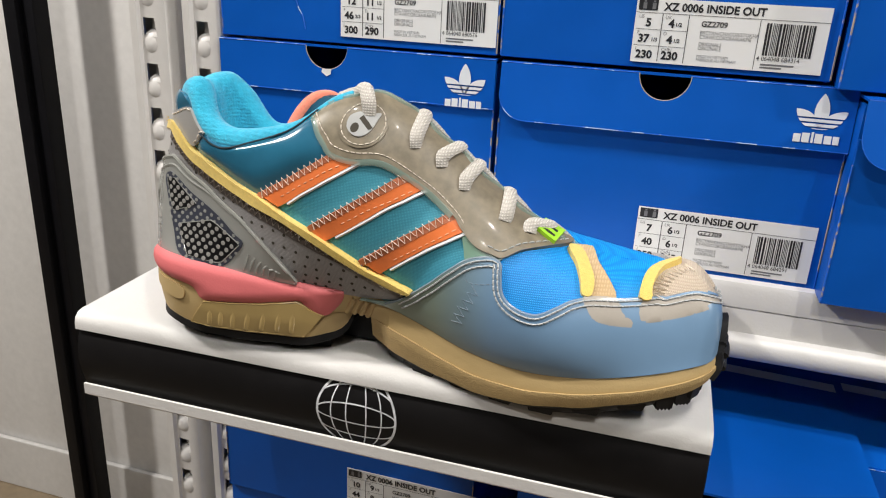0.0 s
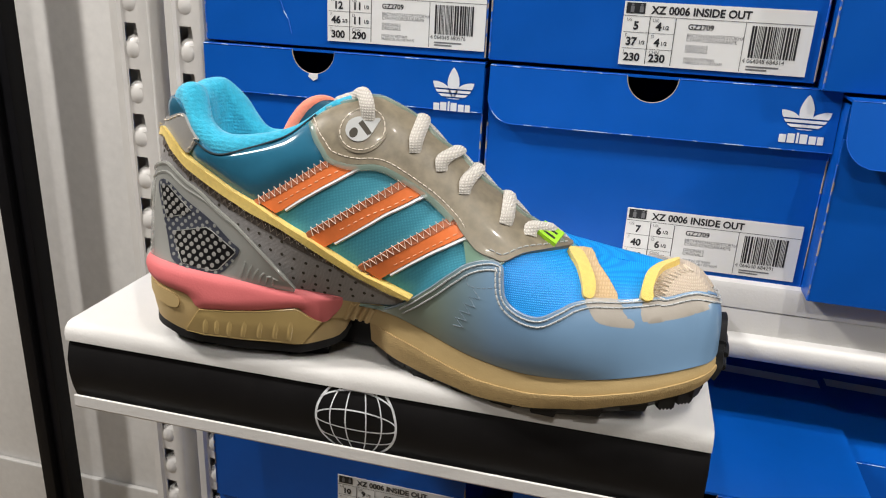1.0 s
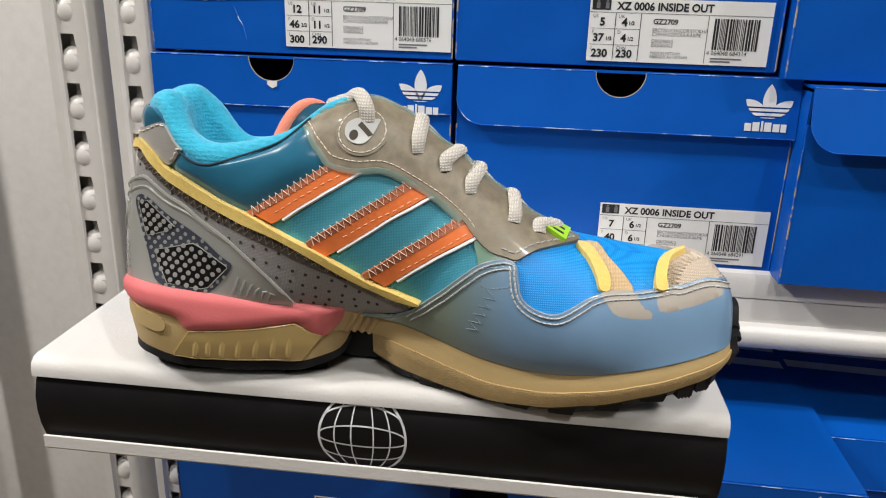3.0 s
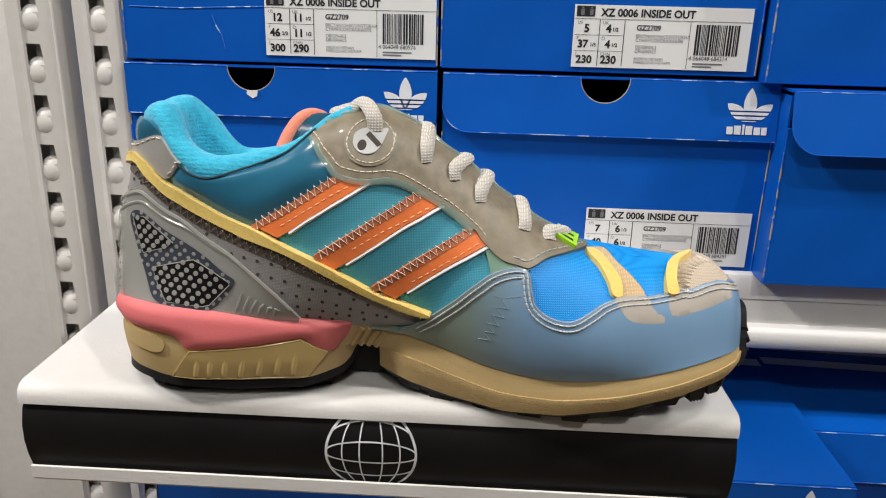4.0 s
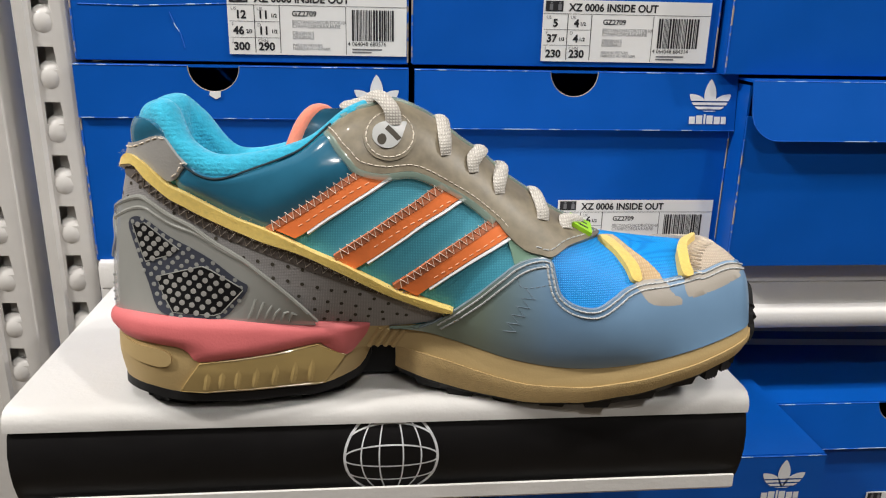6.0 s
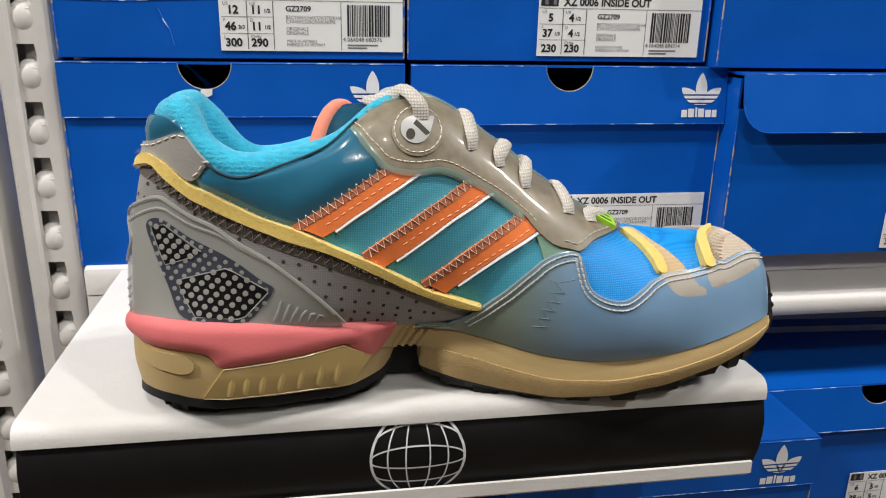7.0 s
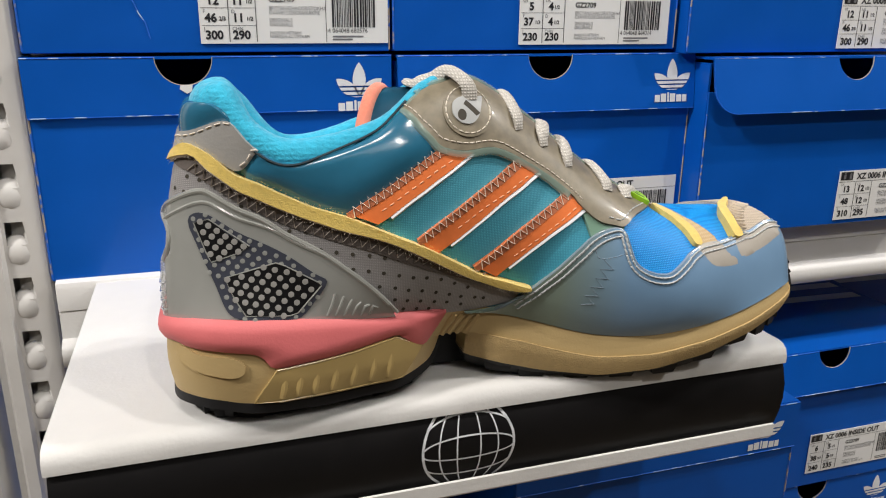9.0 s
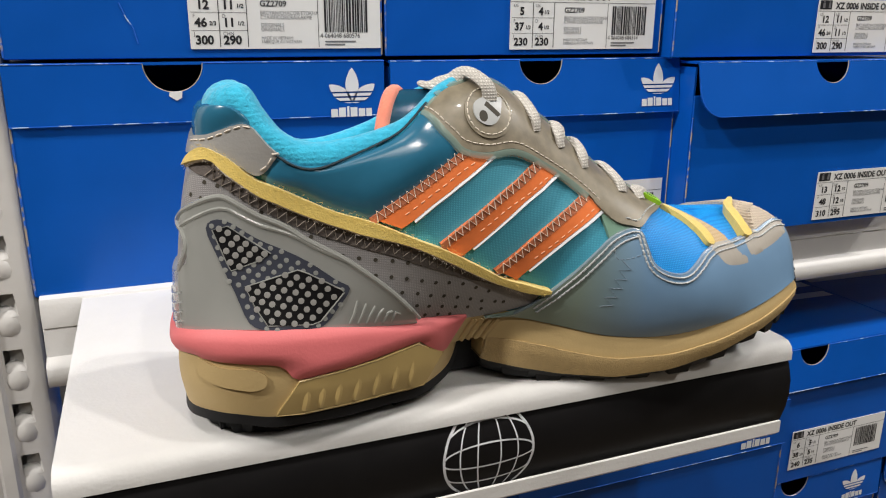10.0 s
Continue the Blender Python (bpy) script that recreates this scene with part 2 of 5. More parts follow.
def bend_bm(profile, x0, x1, thick, bm=None):
    """A folded sheet: a profile in y and z, run from x0 to x1, given thickness."""
    bm = bm or bmesh.new()
    n = len(profile)
    normals = []
    for i in range(n):
        a, b = profile[max(0, i - 1)], profile[min(n - 1, i + 1)]
        d = Vector((b[0] - a[0], b[1] - a[1])).normalized()
        normals.append(Vector((-d.y, d.x)))
    rings = []
    for x in (x0, x1):
        outer = [bm.verts.new((x, y, z)) for y, z in profile]
        inner = [bm.verts.new((x, y + nn.x * thick, z + nn.y * thick)) for (y, z), nn in zip(profile, normals)]
        rings.append((outer, inner))
    (a, ai), (b, bi) = rings
    for i in range(n - 1):
        bm.faces.new((a[i], a[i + 1], b[i + 1], b[i]))
        bm.faces.new((ai[i + 1], ai[i], bi[i], bi[i + 1]))
        bm.faces.new((a[i + 1], a[i], ai[i], ai[i + 1]))
        bm.faces.new((b[i], b[i + 1], bi[i + 1], bi[i]))
    for i in (0, n - 1):
        bm.faces.new((a[i], b[i], bi[i], ai[i]))
    return bm


def arc(cx, cz, r, a0, a1, n):
    return [(cx + r * math.cos(radians(a0 + (a1 - a0) * i / n)), cz + r * math.sin(radians(a0 + (a1 - a0) * i / n))) for i in range(n + 1)]


def tube_bm(points, radius, sides=8, bm=None, flat=1.0, closed=False, ups=None):
    """A round or flattened strand along a line of points."""
    bm = bm or bmesh.new()
    pts = [Vector(p) for p in points]
    n = len(pts)
    rings, last = [], None
    for i, p in enumerate(pts):
        if closed:
            d = (pts[(i + 1) % n] - pts[i - 1]).normalized()
        else:
            d = (pts[min(n - 1, i + 1)] - pts[max(0, i - 1)]).normalized()
        if ups:
            up = Vector(ups[i])
        else:
            up = last if last is not None else (Vector((0, 0, 1)) if abs(d.z) < 0.9 else Vector((0, 1, 0)))
        up = (up - d * up.dot(d)).normalized()
        last = up
        side = d.cross(up)
        r = radius(i / max(1, n - 1)) if callable(radius) else radius
        rings.append([bm.verts.new(p + side * (r * math.cos(2 * math.pi * k / sides)) + up * (r * flat * math.sin(2 * math.pi * k / sides))) for k in range(sides)])
    for i in range(n if closed else n - 1):
        a, b = rings[i], rings[(i + 1) % n]
        for k in range(sides):
            bm.faces.new((a[k], a[(k + 1) % sides], b[(k + 1) % sides], b[k]))
    if not closed:
        bm.faces.new(rings[0][::-1])
        bm.faces.new(rings[-1])
    return bm


# ---- the shop round the shelf ----
def structure(name, bm, material, label):
    return tagged(mesh_object(name, bm, material, False), label, name.split("_")[0], kind="structure")


structure("floor", box_bm(-3.2, 3.0, -3.0, 1.6, -0.1, 0), FLOOR_MAT, "light brown wood-look shop floor")
# Unseen ceiling and three walls close the room, toned to limit bounce light.
structure("ceiling", box_bm(-3.2, 3.0, -3.0, 1.6, 3.0, 3.1), CEIL_MAT, "plain shop ceiling, added out of view")
structure("wall_south", box_bm(-3.2, 3.0, -3.1, -3.0, 0, 3.0), DARK_WALL, "plain grey shop wall, added out of view")
structure("wall_east", box_bm(3.0, 3.1, -3.0, 1.6, 0, 3.0), DARK_WALL, "plain grey shop wall, added out of view")
structure("wall_west", box_bm(-3.3, -3.2, -3.0, 1.6, 0, 3.0), DARK_WALL, "plain grey shop wall, added out of view")
structure("wall_north", box_bm(-3.2, 3.0, 1.31, 1.4, 0, 3.0), WALL_PAINT, "pale grey painted wall behind the shelving")
structure("baseboard", box_bm(-3.2, 3.0, 1.296, 1.308, 0.0, 0.148, 0.003), WALL_PAINT, "pale grey skirting panel along the wall")

pole = thing("display_stand", "black metal display stand near the pale wall", "display stand")
part("upright", box_bm(-1.203, -1.1735, 1.17, 1.23, 0.0, 2.4, 0.003), BLACK_METAL, pole)
part("side_plate", box_bm(-1.173, -1.148, 1.185, 1.225, 0.0, 2.4, 0.003), BLACK_METAL, pole)


# ---- slotted posts ----
def slotted_post(x):
    """A rolled steel post with slots and pressed dimples."""
    post = thing("slotted_post", "white painted steel shelving post with slots", "shelf post", "shelving posts")
    w, y = 0.0175, 0.515
    zs = [1.0885 - 0.0346 * 14 + 0.0346 * i for i in range(34)]
    xs = [-w, -w + 0.0025, -0.0085, -0.0065, -0.0045, 0.0055, 0.0125, w - 0.002, w]
    ys = [0.005, 0.0008, 0.0003, 0.0026, 0.0028, 0.0024, 0.0016, 0.003, 0.007]
    rows = [0.0]
    for z in zs:
        rows += [z - 0.0075, z + 0.0065]
    rows.append(2.2)
    bm = bmesh.new()
    grid = [[bm.verts.new((x + a + (0.0016 if k == 5 and i % 2 == 1 else 0), y + b, z)) for k, (a, b) in enumerate(zip(xs, ys))] for i, z in enumerate(rows)]
    for r in range(len(rows) - 1):
        for c in range(8):
            if c == 4 and r % 2 == 1 and 0 < r < len(rows) - 2:
                continue
            bm.faces.new((grid[r][c], grid[r][c + 1], grid[r + 1][c + 1], grid[r + 1][c]))
    for side in ([g[0] for g in grid], [g[-1] for g in grid]):
        back = [bm.verts.new((v.co.x, y + 0.035, v.co.z)) for v in side]
        for i in range(len(side) - 1):
            bm.faces.new((side[i], side[i + 1], back[i + 1], back[i]))
    part("shell", bm, POST_PAINT, post)
    part("back_web", box_bm(x - w + 0.001, x + w - 0.001, y + 0.020, y + 0.022, 0.0, 2.2), POST_PAINT, post, smooth=False)
    for z in zs:
        if z < 0.85 or z > 1.45:
            continue
        bm = bmesh.new()
        bmesh.ops.create_uvsphere(bm, u_segments=14, v_segments=8, radius=1.0)
        for v in bm.verts:
            v.co = Vector((x + 0.001 + v.co.x * 0.0110, y + 0.0090 + v.co.y * 0.0080, z - 0.0135 + v.co.z * 0.0115))
        part("dimple", bm, POST_PAINT, post)
        flap = bmesh.new()
        p = [(-0.0040, 0.0105), (0.0068, 0.0038), (0.0056, 0.0034), (-0.0030, 0.0125)]
        lowv = [flap.verts.new((x + a + 0.001, y + b, z - 0.0085)) for a, b in p]
        hi = [flap.verts.new((x + a + 0.001, y + b + 0.001, z + 0.0075)) for a, b in p]
        flap.faces.new(lowv[::-1])
        flap.faces.new(hi)
        for i in range(4):
            flap.faces.new((lowv[i], lowv[(i + 1) % 4], hi[(i + 1) % 4], hi[i]))
        part("slot_web", flap, POST_PAINT, post)
    return post


for px in (-0.346, -0.393):
    slotted_post(px)


# ---- shelf that carries the boxes ----
beam = thing("box_shelf", "white steel shelf with a folded front rail under the shoe boxes", "shelf")
part("deck", bend_bm([(0.86, 1.1600), (0.516, 1.1600), (0.5125, 1.1590), (0.5115, 1.1565), (0.5115, 1.1430)], -0.327, 1.1, -0.0015), WHITE_STEEL, beam)
part("front_rail", bend_bm([(0.53, 1.1427), (0.5135, 1.1427), (0.5120, 1.1415), (0.5105, 1.1250), (0.506, 1.1225), (0.5035, 1.1215), (0.5025, 1.120), (0.5025, 1.1117),
                            (0.5035, 1.1102), (0.512, 1.1097)], -0.327, 1.1, -0.0015), WHITE_STEEL, beam)
low = thing("box_shelf", "white steel lower shelf under stacked shoe boxes", "shelf")
part("deck", bend_bm([(0.86, 0.60), (0.42, 0.60), (0.415, 0.598)], -0.327, 1.1, -0.0015), WHITE_STEEL, low)
part("front_rail", bend_bm([(0.414, 0.599), (0.412, 0.59), (0.412, 0.55)], -0.327, 1.1, -0.0015), WHITE_STEEL, low)
# The panel's dark colour stands in for the deep shade under the shelf.
back = structure("wall_back", box_bm(-0.41, 1.1, 0.87, 0.89, 0.0, 2.3), DARK_WALL, "back panel of the shelving, coloured dark for the shade there")


# ---- shoe boxes ----
GLYPHS = {}


def text_into(bm, words, size, x, z, y, bold=0.0, wide=1.0):
    """Letters as flat mesh, their left end at x and their base line at z."""
    key = (words, bold)
    if key not in GLYPHS:
        cu = bpy.data.curves.new("letters", "FONT")
        cu.body, cu.size, cu.offset, cu.resolution_u = words, 1.0, bold, 3
        tmp = new("letters", cu)
        dg = bpy.context.evaluated_depsgraph_get()
        me = bpy.data.meshes.new_from_object(tmp.evaluated_get(dg))
        GLYPHS[key] = ([tuple(v.co) for v in me.vertices], [tuple(p.vertices) for p in me.polygons])
        bpy.data.objects.remove(tmp)
        bpy.data.meshes.remove(me)
        bpy.data.curves.remove(cu)
    verts, faces = GLYPHS[key]
    made = [bm.verts.new((x + vx * size * wide, y, z + vy * size)) for vx, vy, _ in verts]
    for f in faces:
        try:
            bm.faces.new([made[i] for i in f])
        except ValueError:
            pass


def bar(bm, x0, x1, z0, z1, y):
    q = [bm.verts.new(p) for p in ((x0, y, z0), (x1, y, z0), (x1, y, z1), (x0, y, z1))]
    bm.faces.new(q)


def size_label(box, x, z, rows, digits, w=0.113, h=0.039, y=0.0015):
    """The white size sticker on a box's front."""
    paper = part("size_label", box_bm(x, x + w, y - 0.0003, y + 0.0002, z, z + h), LABEL_PAPER, box, "white printed size label", smooth=False)
    yy = y - 0.0005
    X, Z = lambda f: x + f * w, lambda f: z + h - f * h
    ink, grey = bmesh.new(), bmesh.new()
    bar(ink, X(0.012), X(0.115), Z(0.185), Z(0.02), yy)
    for f in (0.0, 0.05):
        bar(grey, X(0.035 + f), X(0.055 + f), Z(0.165), Z(0.07), yy - 0.0001)
        bar(grey, X(0.039 + f), X(0.051 + f), Z(0.062), Z(0.035), yy - 0.0001)
    text_into(ink, "XZ 0006 INSIDE OUT", 0.0066, X(0.150), Z(0.175), yy, 0.03, 0.97)
    bar(ink, X(0.0), X(1.0), Z(0.225), Z(0.218), yy)
    for f in (0.145, 0.285):
        bar(ink, X(f), X(f + 0.004), Z(0.97), Z(0.23), yy)
    bar(ink, X(0.655), X(0.658), Z(0.98), Z(0.23), yy)
    for f in (0.475, 0.73):
        bar(ink, X(0.01), X(0.285), Z(f + 0.006), Z(f), yy)
    for r, (a, b) in enumerate(rows):
        base = 0.43 + 0.25 * r
        for k, word in enumerate((a, b)):
            main, _, frac = word.partition(" ")
            left = X(0.0775 + 0.139 * k - 0.5 * (0.035 * len(main) + (0.03 if frac else 0)))
            text_into(ink, main, 0.0068, left, Z(base), yy, 0.035)
            if frac:
                text_into(ink, frac, 0.0031, left + 0.0040 * len(main), Z(base - 0.02), yy, 0.03)
            text_into(grey, (("US", "UK"), ("F", "D"), ("J", "CHN"))[r][k], 0.0029, X(0.02 + 0.142 * k), Z(base - 0.125), yy)
    text_into(ink, "GZ2709", 0.0046, X(0.355), Z(0.385), yy, 0.022)
    for words, f, size in (("BRCYAN/CHACOR/STOKHA", 0.505, 0.0032), ("CYAVIF/CORCRA/KAKPIE", 0.57, 0.0032), ("ORIGINALS", 0.68, 0.0032), ("ORIGINALS", 0.745, 0.0032),
                           ("MADE IN VIETNAM", 0.865, 0.0026), ("FABRIQUE AU VIETNAM", 0.92, 0.0026)):
        text_into(grey, words, size, X(0.355), Z(f), yy, 0.0, 0.85)
    rng = random.Random(digits)
    at = 0.69
    while at < 0.925:
        wide = rng.choice((0.004, 0.004, 0.008, 0.011))
        bar(ink, X(at), X(at + wide), Z(0.76), Z(0.27), yy)
        at += wide + rng.choice((0.004, 0.004, 0.007))
    if digits:
        text_into(ink, digits, 0.0037, X(0.665), Z(0.84), yy, 0.0, 0.95)
    for f in (0.885, 0.93):
        bar(grey, X(0.69), X(0.86 if f < 0.9 else 0.80), Z(f + 0.022), Z(f), yy)
    part("print", ink, INK, paper, smooth=False)
    part("fine_print", grey, INK_GREY, paper, smooth=False)


def leaf_mark(box, x, z, y, h, slope):
    """Three plain leaves over a row of plain bars, printed in white."""
    bm = bmesh.new()
    def leaf(cx, cz, lean, long, wide):
        pts = []
        for k in range(17):
            f = k / 16
            pts.append((wide * math.sin(math.pi * f) ** 0.8, long * f))
        pts += [(-a, b) for a, b in reversed(pts[1:-1])]
        c, sn = math.cos(radians(lean)), math.sin(radians(lean))
        return [(cx + a * c + b * sn, cz - a * sn + b * c) for a, b in pts]
    for lean, long, wide in ((0, 0.0215, 0.0042), (-52, 0.0185, 0.0040), (52, 0.0185, 0.0040)):
        ring = [(px, pz) for px, pz in leaf(x, z + 0.0085, lean, long, wide)]
        f = bm.faces.new([bm.verts.new((px, y - 0.0003, pz)) for px, pz in ring])
    for lowz in (0.0145, 0.0117, 0.0089):
        for up in (0.0, 0.0010):
            bmesh.ops.bisect_plane(bm, geom=bm.verts[:] + bm.edges[:] + bm.faces[:], plane_co=(0, 0, z + lowz + up), plane_no=(0, 0, 1))
        gone = [f for f in bm.faces if z + lowz < f.calc_center_median().z < z + lowz + 0.0010]
        bmesh.ops.delete(bm, geom=gone, context="FACES")
    for k, (wide, tall) in enumerate(((0.0042, 0.0050), (0.0044, 0.0058), (0.0014, 0.0066), (0.0044, 0.0058), (0.0042, 0.0050), (0.0036, 0.0050))):
        x0 = x - 0.0137 + (0, 0.0049, 0.0102, 0.0123, 0.0176, 0.0225)[k]
        bar(bm, x0, x0 + wide, z, z + tall, y - 0.0003)
    for v in bm.verts:
        v.co.y -= (h - v.co.z) * slope
    part("printed_mark", bm, PRINT_WHITE, box, "white printed leaf mark", smooth=False)


def shoebox(x0, x1, y, z0, z1, hole=0.5, lid=0.038, label=None, mark=None, corner=0.018, slope=0.0, torn=False, stripes=0.0):
    h, w, d = z1 - z0, x1 - x0, 0.32
    ob = thing("shoe_box", "closed blue cardboard shoe box with a thumb hole in the lid", "shoe box", "shoe boxes", at=pose(x0, y, z0))
    t = 0.0016
    part("front_panel", box_bm(0, w, 0.0022, 0.0022 + t, 0, h - lid * 0.62, 0.0004, 1), CARD_BLUE, ob, smooth=False)
    for a in (0, w - t):
        part("side_panel", box_bm(a, a + t, 0.004, d, 0, h - 0.004), CARD_BLUE, ob, smooth=False)
    part("back_panel", box_bm(t, w - t, d - t, d, 0, h - 0.004), CARD_BLUE, ob, smooth=False)
    part("bottom_panel", box_bm(t, w - t, 0.004, d - t, 0, t), CARD_BLUE, ob, smooth=False)
    r, hx, top = 0.0165, hole * w, h - 0.0006
    out = [(0.0, top)] + [(hx - r, top)] + arc(hx, top, r, 180, 360, 16)[1:-1] + [(hx + r, top)] + [(w, top), (w, h - lid)]
    curve = arc(corner, h - lid + corner, corner, 270, 180, 8)
    out += curve
    bm = plate_bm(out, 0.0, t)
    lean = lambda z: (h - z) * slope
    for v in bm.verts:
        v.co.y -= lean(v.co.z)
    lid_ob = part("lid_flap", bm, CARD_BLUE, ob, smooth=False)
    part("lid_top", box_bm(0, w, t, d + 0.002, h - t, h), CARD_BLUE, ob, smooth=False)
    edge = [(px, -0.0001 - lean(pz), pz) for px, pz in [(w, h - lid)] + curve]
    part("worn_edge", tube_bm(edge, 0.0003, 5), CARD_WORN, lid_ob, "pale worn card edge")
    part("worn_edge", tube_bm([(0.0, 0.0, top), (hx - r, 0.0, top)], 0.00035, 5), CARD_WORN, lid_ob)
    part("worn_edge", tube_bm([(hx + r, 0.0, top), (w, 0.0, top)], 0.00035, 5), CARD_WORN, lid_ob)
    part("hole_edge", tube_bm([(px, 0.0008 - lean(pz), pz) for px, pz in arc(hx, top, r, 180, 360, 16)], 0.0005, 5), CARD_EDGE, lid_ob, "raw brown card edge")
    for a in (0.0002, w - 0.0002):
        part("worn_edge", tube_bm([(a, 0.0024, 0.001), (a, 0.0022, h * 0.3), (a, 0.0022, h - lid - 0.001)], 0.0006, 5), CARD_WORN_EDGE, ob)
    if torn:
        chip = plate_bm([(hx - 0.003, top - r + 0.0005), (hx + 0.004, top - r + 0.0008), (hx + 0.0035, top - r - 0.003), (hx + 0.0005, top - r - 0.0045), (hx - 0.0035, top - r - 0.0018)], -0.0008, -0.0002)
        part("torn_paper", chip, LABEL_PAPER, lid_ob, "torn white paper at the thumb hole", smooth=False)
    if label:
        size_label(ob, label[0] - x0, label[1] - z0, label[2], label[3])
    if mark:
        leaf_mark(ob, mark[0] - x0, mark[1] - z0, -0.0002, h, slope)
    if stripes:
        for k in range(3):
            a = stripes + 0.03 * k
            bm = bmesh.new()
            v = [bm.verts.new(p) for p in ((0.004, a + 0.012, h + 0.0004), (w - 0.004, a, h + 0.0004), (w - 0.004, a + 0.013, h + 0.0004), (0.004, a + 0.025, h + 0.0004))]
            bm.faces.new(v)
            part("printed_stripe", bm, PRINT_WHITE, ob, "white printed stripe", smooth=False)
    return ob


R12 = (("12", "11 1/2"), ("46 2/3", "11 1/2"), ("300", "290"))
UPPER_BOXES = [
    dict(x0=-0.329, x1=-0.1165, y=0.514, z0=1.1605, z1=1.293, hole=0.41, lid=0.034, mark=(-0.1375, 1.2585), corner=0.001, torn=True),
    dict(x0=-0.1125, x1=0.108, y=0.514, z0=1.1605, z1=1.2925, hole=0.485, lid=0.0385, mark=(0.089, 1.2585), slope=0.10,
         label=(-0.0105, 1.1645, (("7", "6 1/2"), ("40", "6 1/2"), ("250", "245")), "4 064048 684291")),
    dict(x0=0.1085, x1=0.331, y=0.492, z0=1.1605, z1=1.290, hole=0.555, lid=0.0385, slope=0.22,
         label=(0.235, 1.164, (("13", "12 1/2"), ("48", "12 1/2"), ("310", "295")), "")),
    dict(x0=-0.327, x1=-0.117, y=0.514, z0=1.295, z1=1.425, label=(-0.231, 1.300, R12, "4 064048 680576")),
    dict(x0=-0.1145, x1=0.0905, y=0.514, z0=1.295, z1=1.425, label=(-0.029, 1.2985, (("5", "4 1/2"), ("37 1/3", "4 1/2"), ("230", "230")), "4 064048 684314")),
    dict(x0=0.0935, x1=0.32, y=0.502, z0=1.2925, z1=1.423, label=(0.222, 1.295, R12, "")),
]
LOWER_BOXES = [
    dict(x0=-0.060, x1=0.1585, y=0.419, z0=0.912, z1=1.0545, lid=0.036, mark=(0.131, 1.0215), corner=0.001, stripes=0.165),
    dict(x0=0.1605, x1=0.392, y=0.498, z0=0.912, z1=1.047, hole=0.453, slope=0.12, stripes=0.095,
         label=(0.256, 0.925, (("6", "5 1/2"), ("38 2/3", "5 1/2"), ("240", "235")), "")),
    dict(x0=0.160, x1=0.380, y=0.502, z0=0.782, z1=0.911, hole=0.5, mark=(0.345, 0.876), slope=0.05, torn=True),
    dict(x0=-0.325, x1=-0.105, y=0.484, z0=0.912, z1=1.042, label=(-0.212, 0.920, (("10", "9 1/2"), ("44", "9 1/2")), "")),
    dict(x0=-0.062, x1=0.157, y=0.421, z0=0.782, z1=0.911),
    dict(x0=-0.325, x1=-0.105, y=0.49, z0=0.782, z1=0.911),
    dict(x0=-0.325, x1=-0.105, y=0.49, z0=0.6005, z1=0.781),
    dict(x0=-0.062, x1=0.157, y=0.423, z0=0.6005, z1=0.781),
    dict(x0=0.160, x1=0.380, y=0.5, z0=0.6005, z1=0.781),
]
RIGHT_BOXES = [
    dict(x0=0.396, x1=0.616, y=0.502, z0=0.912, z1=1.046, stripes=0.12),
    dict(x0=0.390, x1=0.610, y=0.504, z0=0.782, z1=0.911),
    dict(x0=0.390, x1=0.610, y=0.503, z0=0.6005, z1=0.781),
]
made = [shoebox(**b) for b in UPPER_BOXES + LOWER_BOXES + RIGHT_BOXES]
# creases in the card of the upper box
for line in ([(0.005, 0.034), (0.04, 0.0335), (0.1, 0.036), (0.19, 0.035)], [(0.06, 0.03), (0.063, 0.022), (0.066, 0.017), (0.068, 0.008)], [(0.02, 0.05), (0.05, 0.052), (0.055, 0.044)]):
    part("crease", tube_bm([(a, 0.0021, b) for a, b in line], 0.0004, 5), CARD_WORN, made[3], "pale crease in the card")

# ---- display shelf ----
SKEW = pose(-0.3025, 0.313, 0, 0, 0, 0.45) @ pose(0.3025, -0.313, 0)
disp = thing("display_shelf", "white steel display shelf with a black front strip", "display shelf", at=SKEW)
XL, XR = -0.3025, 0.040
STRIP = [(1.109, 0.3165), (1.115, 0.3138), (1.122, 0.3117), (1.130, 0.3105), (1.138, 0.3107), (1.146, 0.3130), (1.1525, 0.317)]
part("tray", bend_bm([(0.511, 1.157), (0.319, 1.157), (0.3165, 1.1565), (0.3148, 1.155), (0.314, 1.1525), (0.314, 1.149)], XL, XR, -0.002), WHITE_STEEL, disp)
part("front_strip", bend_bm([(y, z) for z, y in reversed(STRIP)], XL + 0.001, XR, 0.0015), BLACK_STRIP, disp)
part("lip", bend_bm([(0.325, 1.1075), (0.3135, 1.1075), (0.3120, 1.109), (0.3120, 1.1152)], XL + 0.002, XR - 0.003, 0.0015), WHITE_STEEL, disp)



def strip_y(z):
    for (z0, y0), (z1, y1) in zip(STRIP, STRIP[1:]):
        if z <= z1:
            return y0 + (y1 - y0) * (z - z0) / (z1 - z0)
    return STRIP[-1][1]


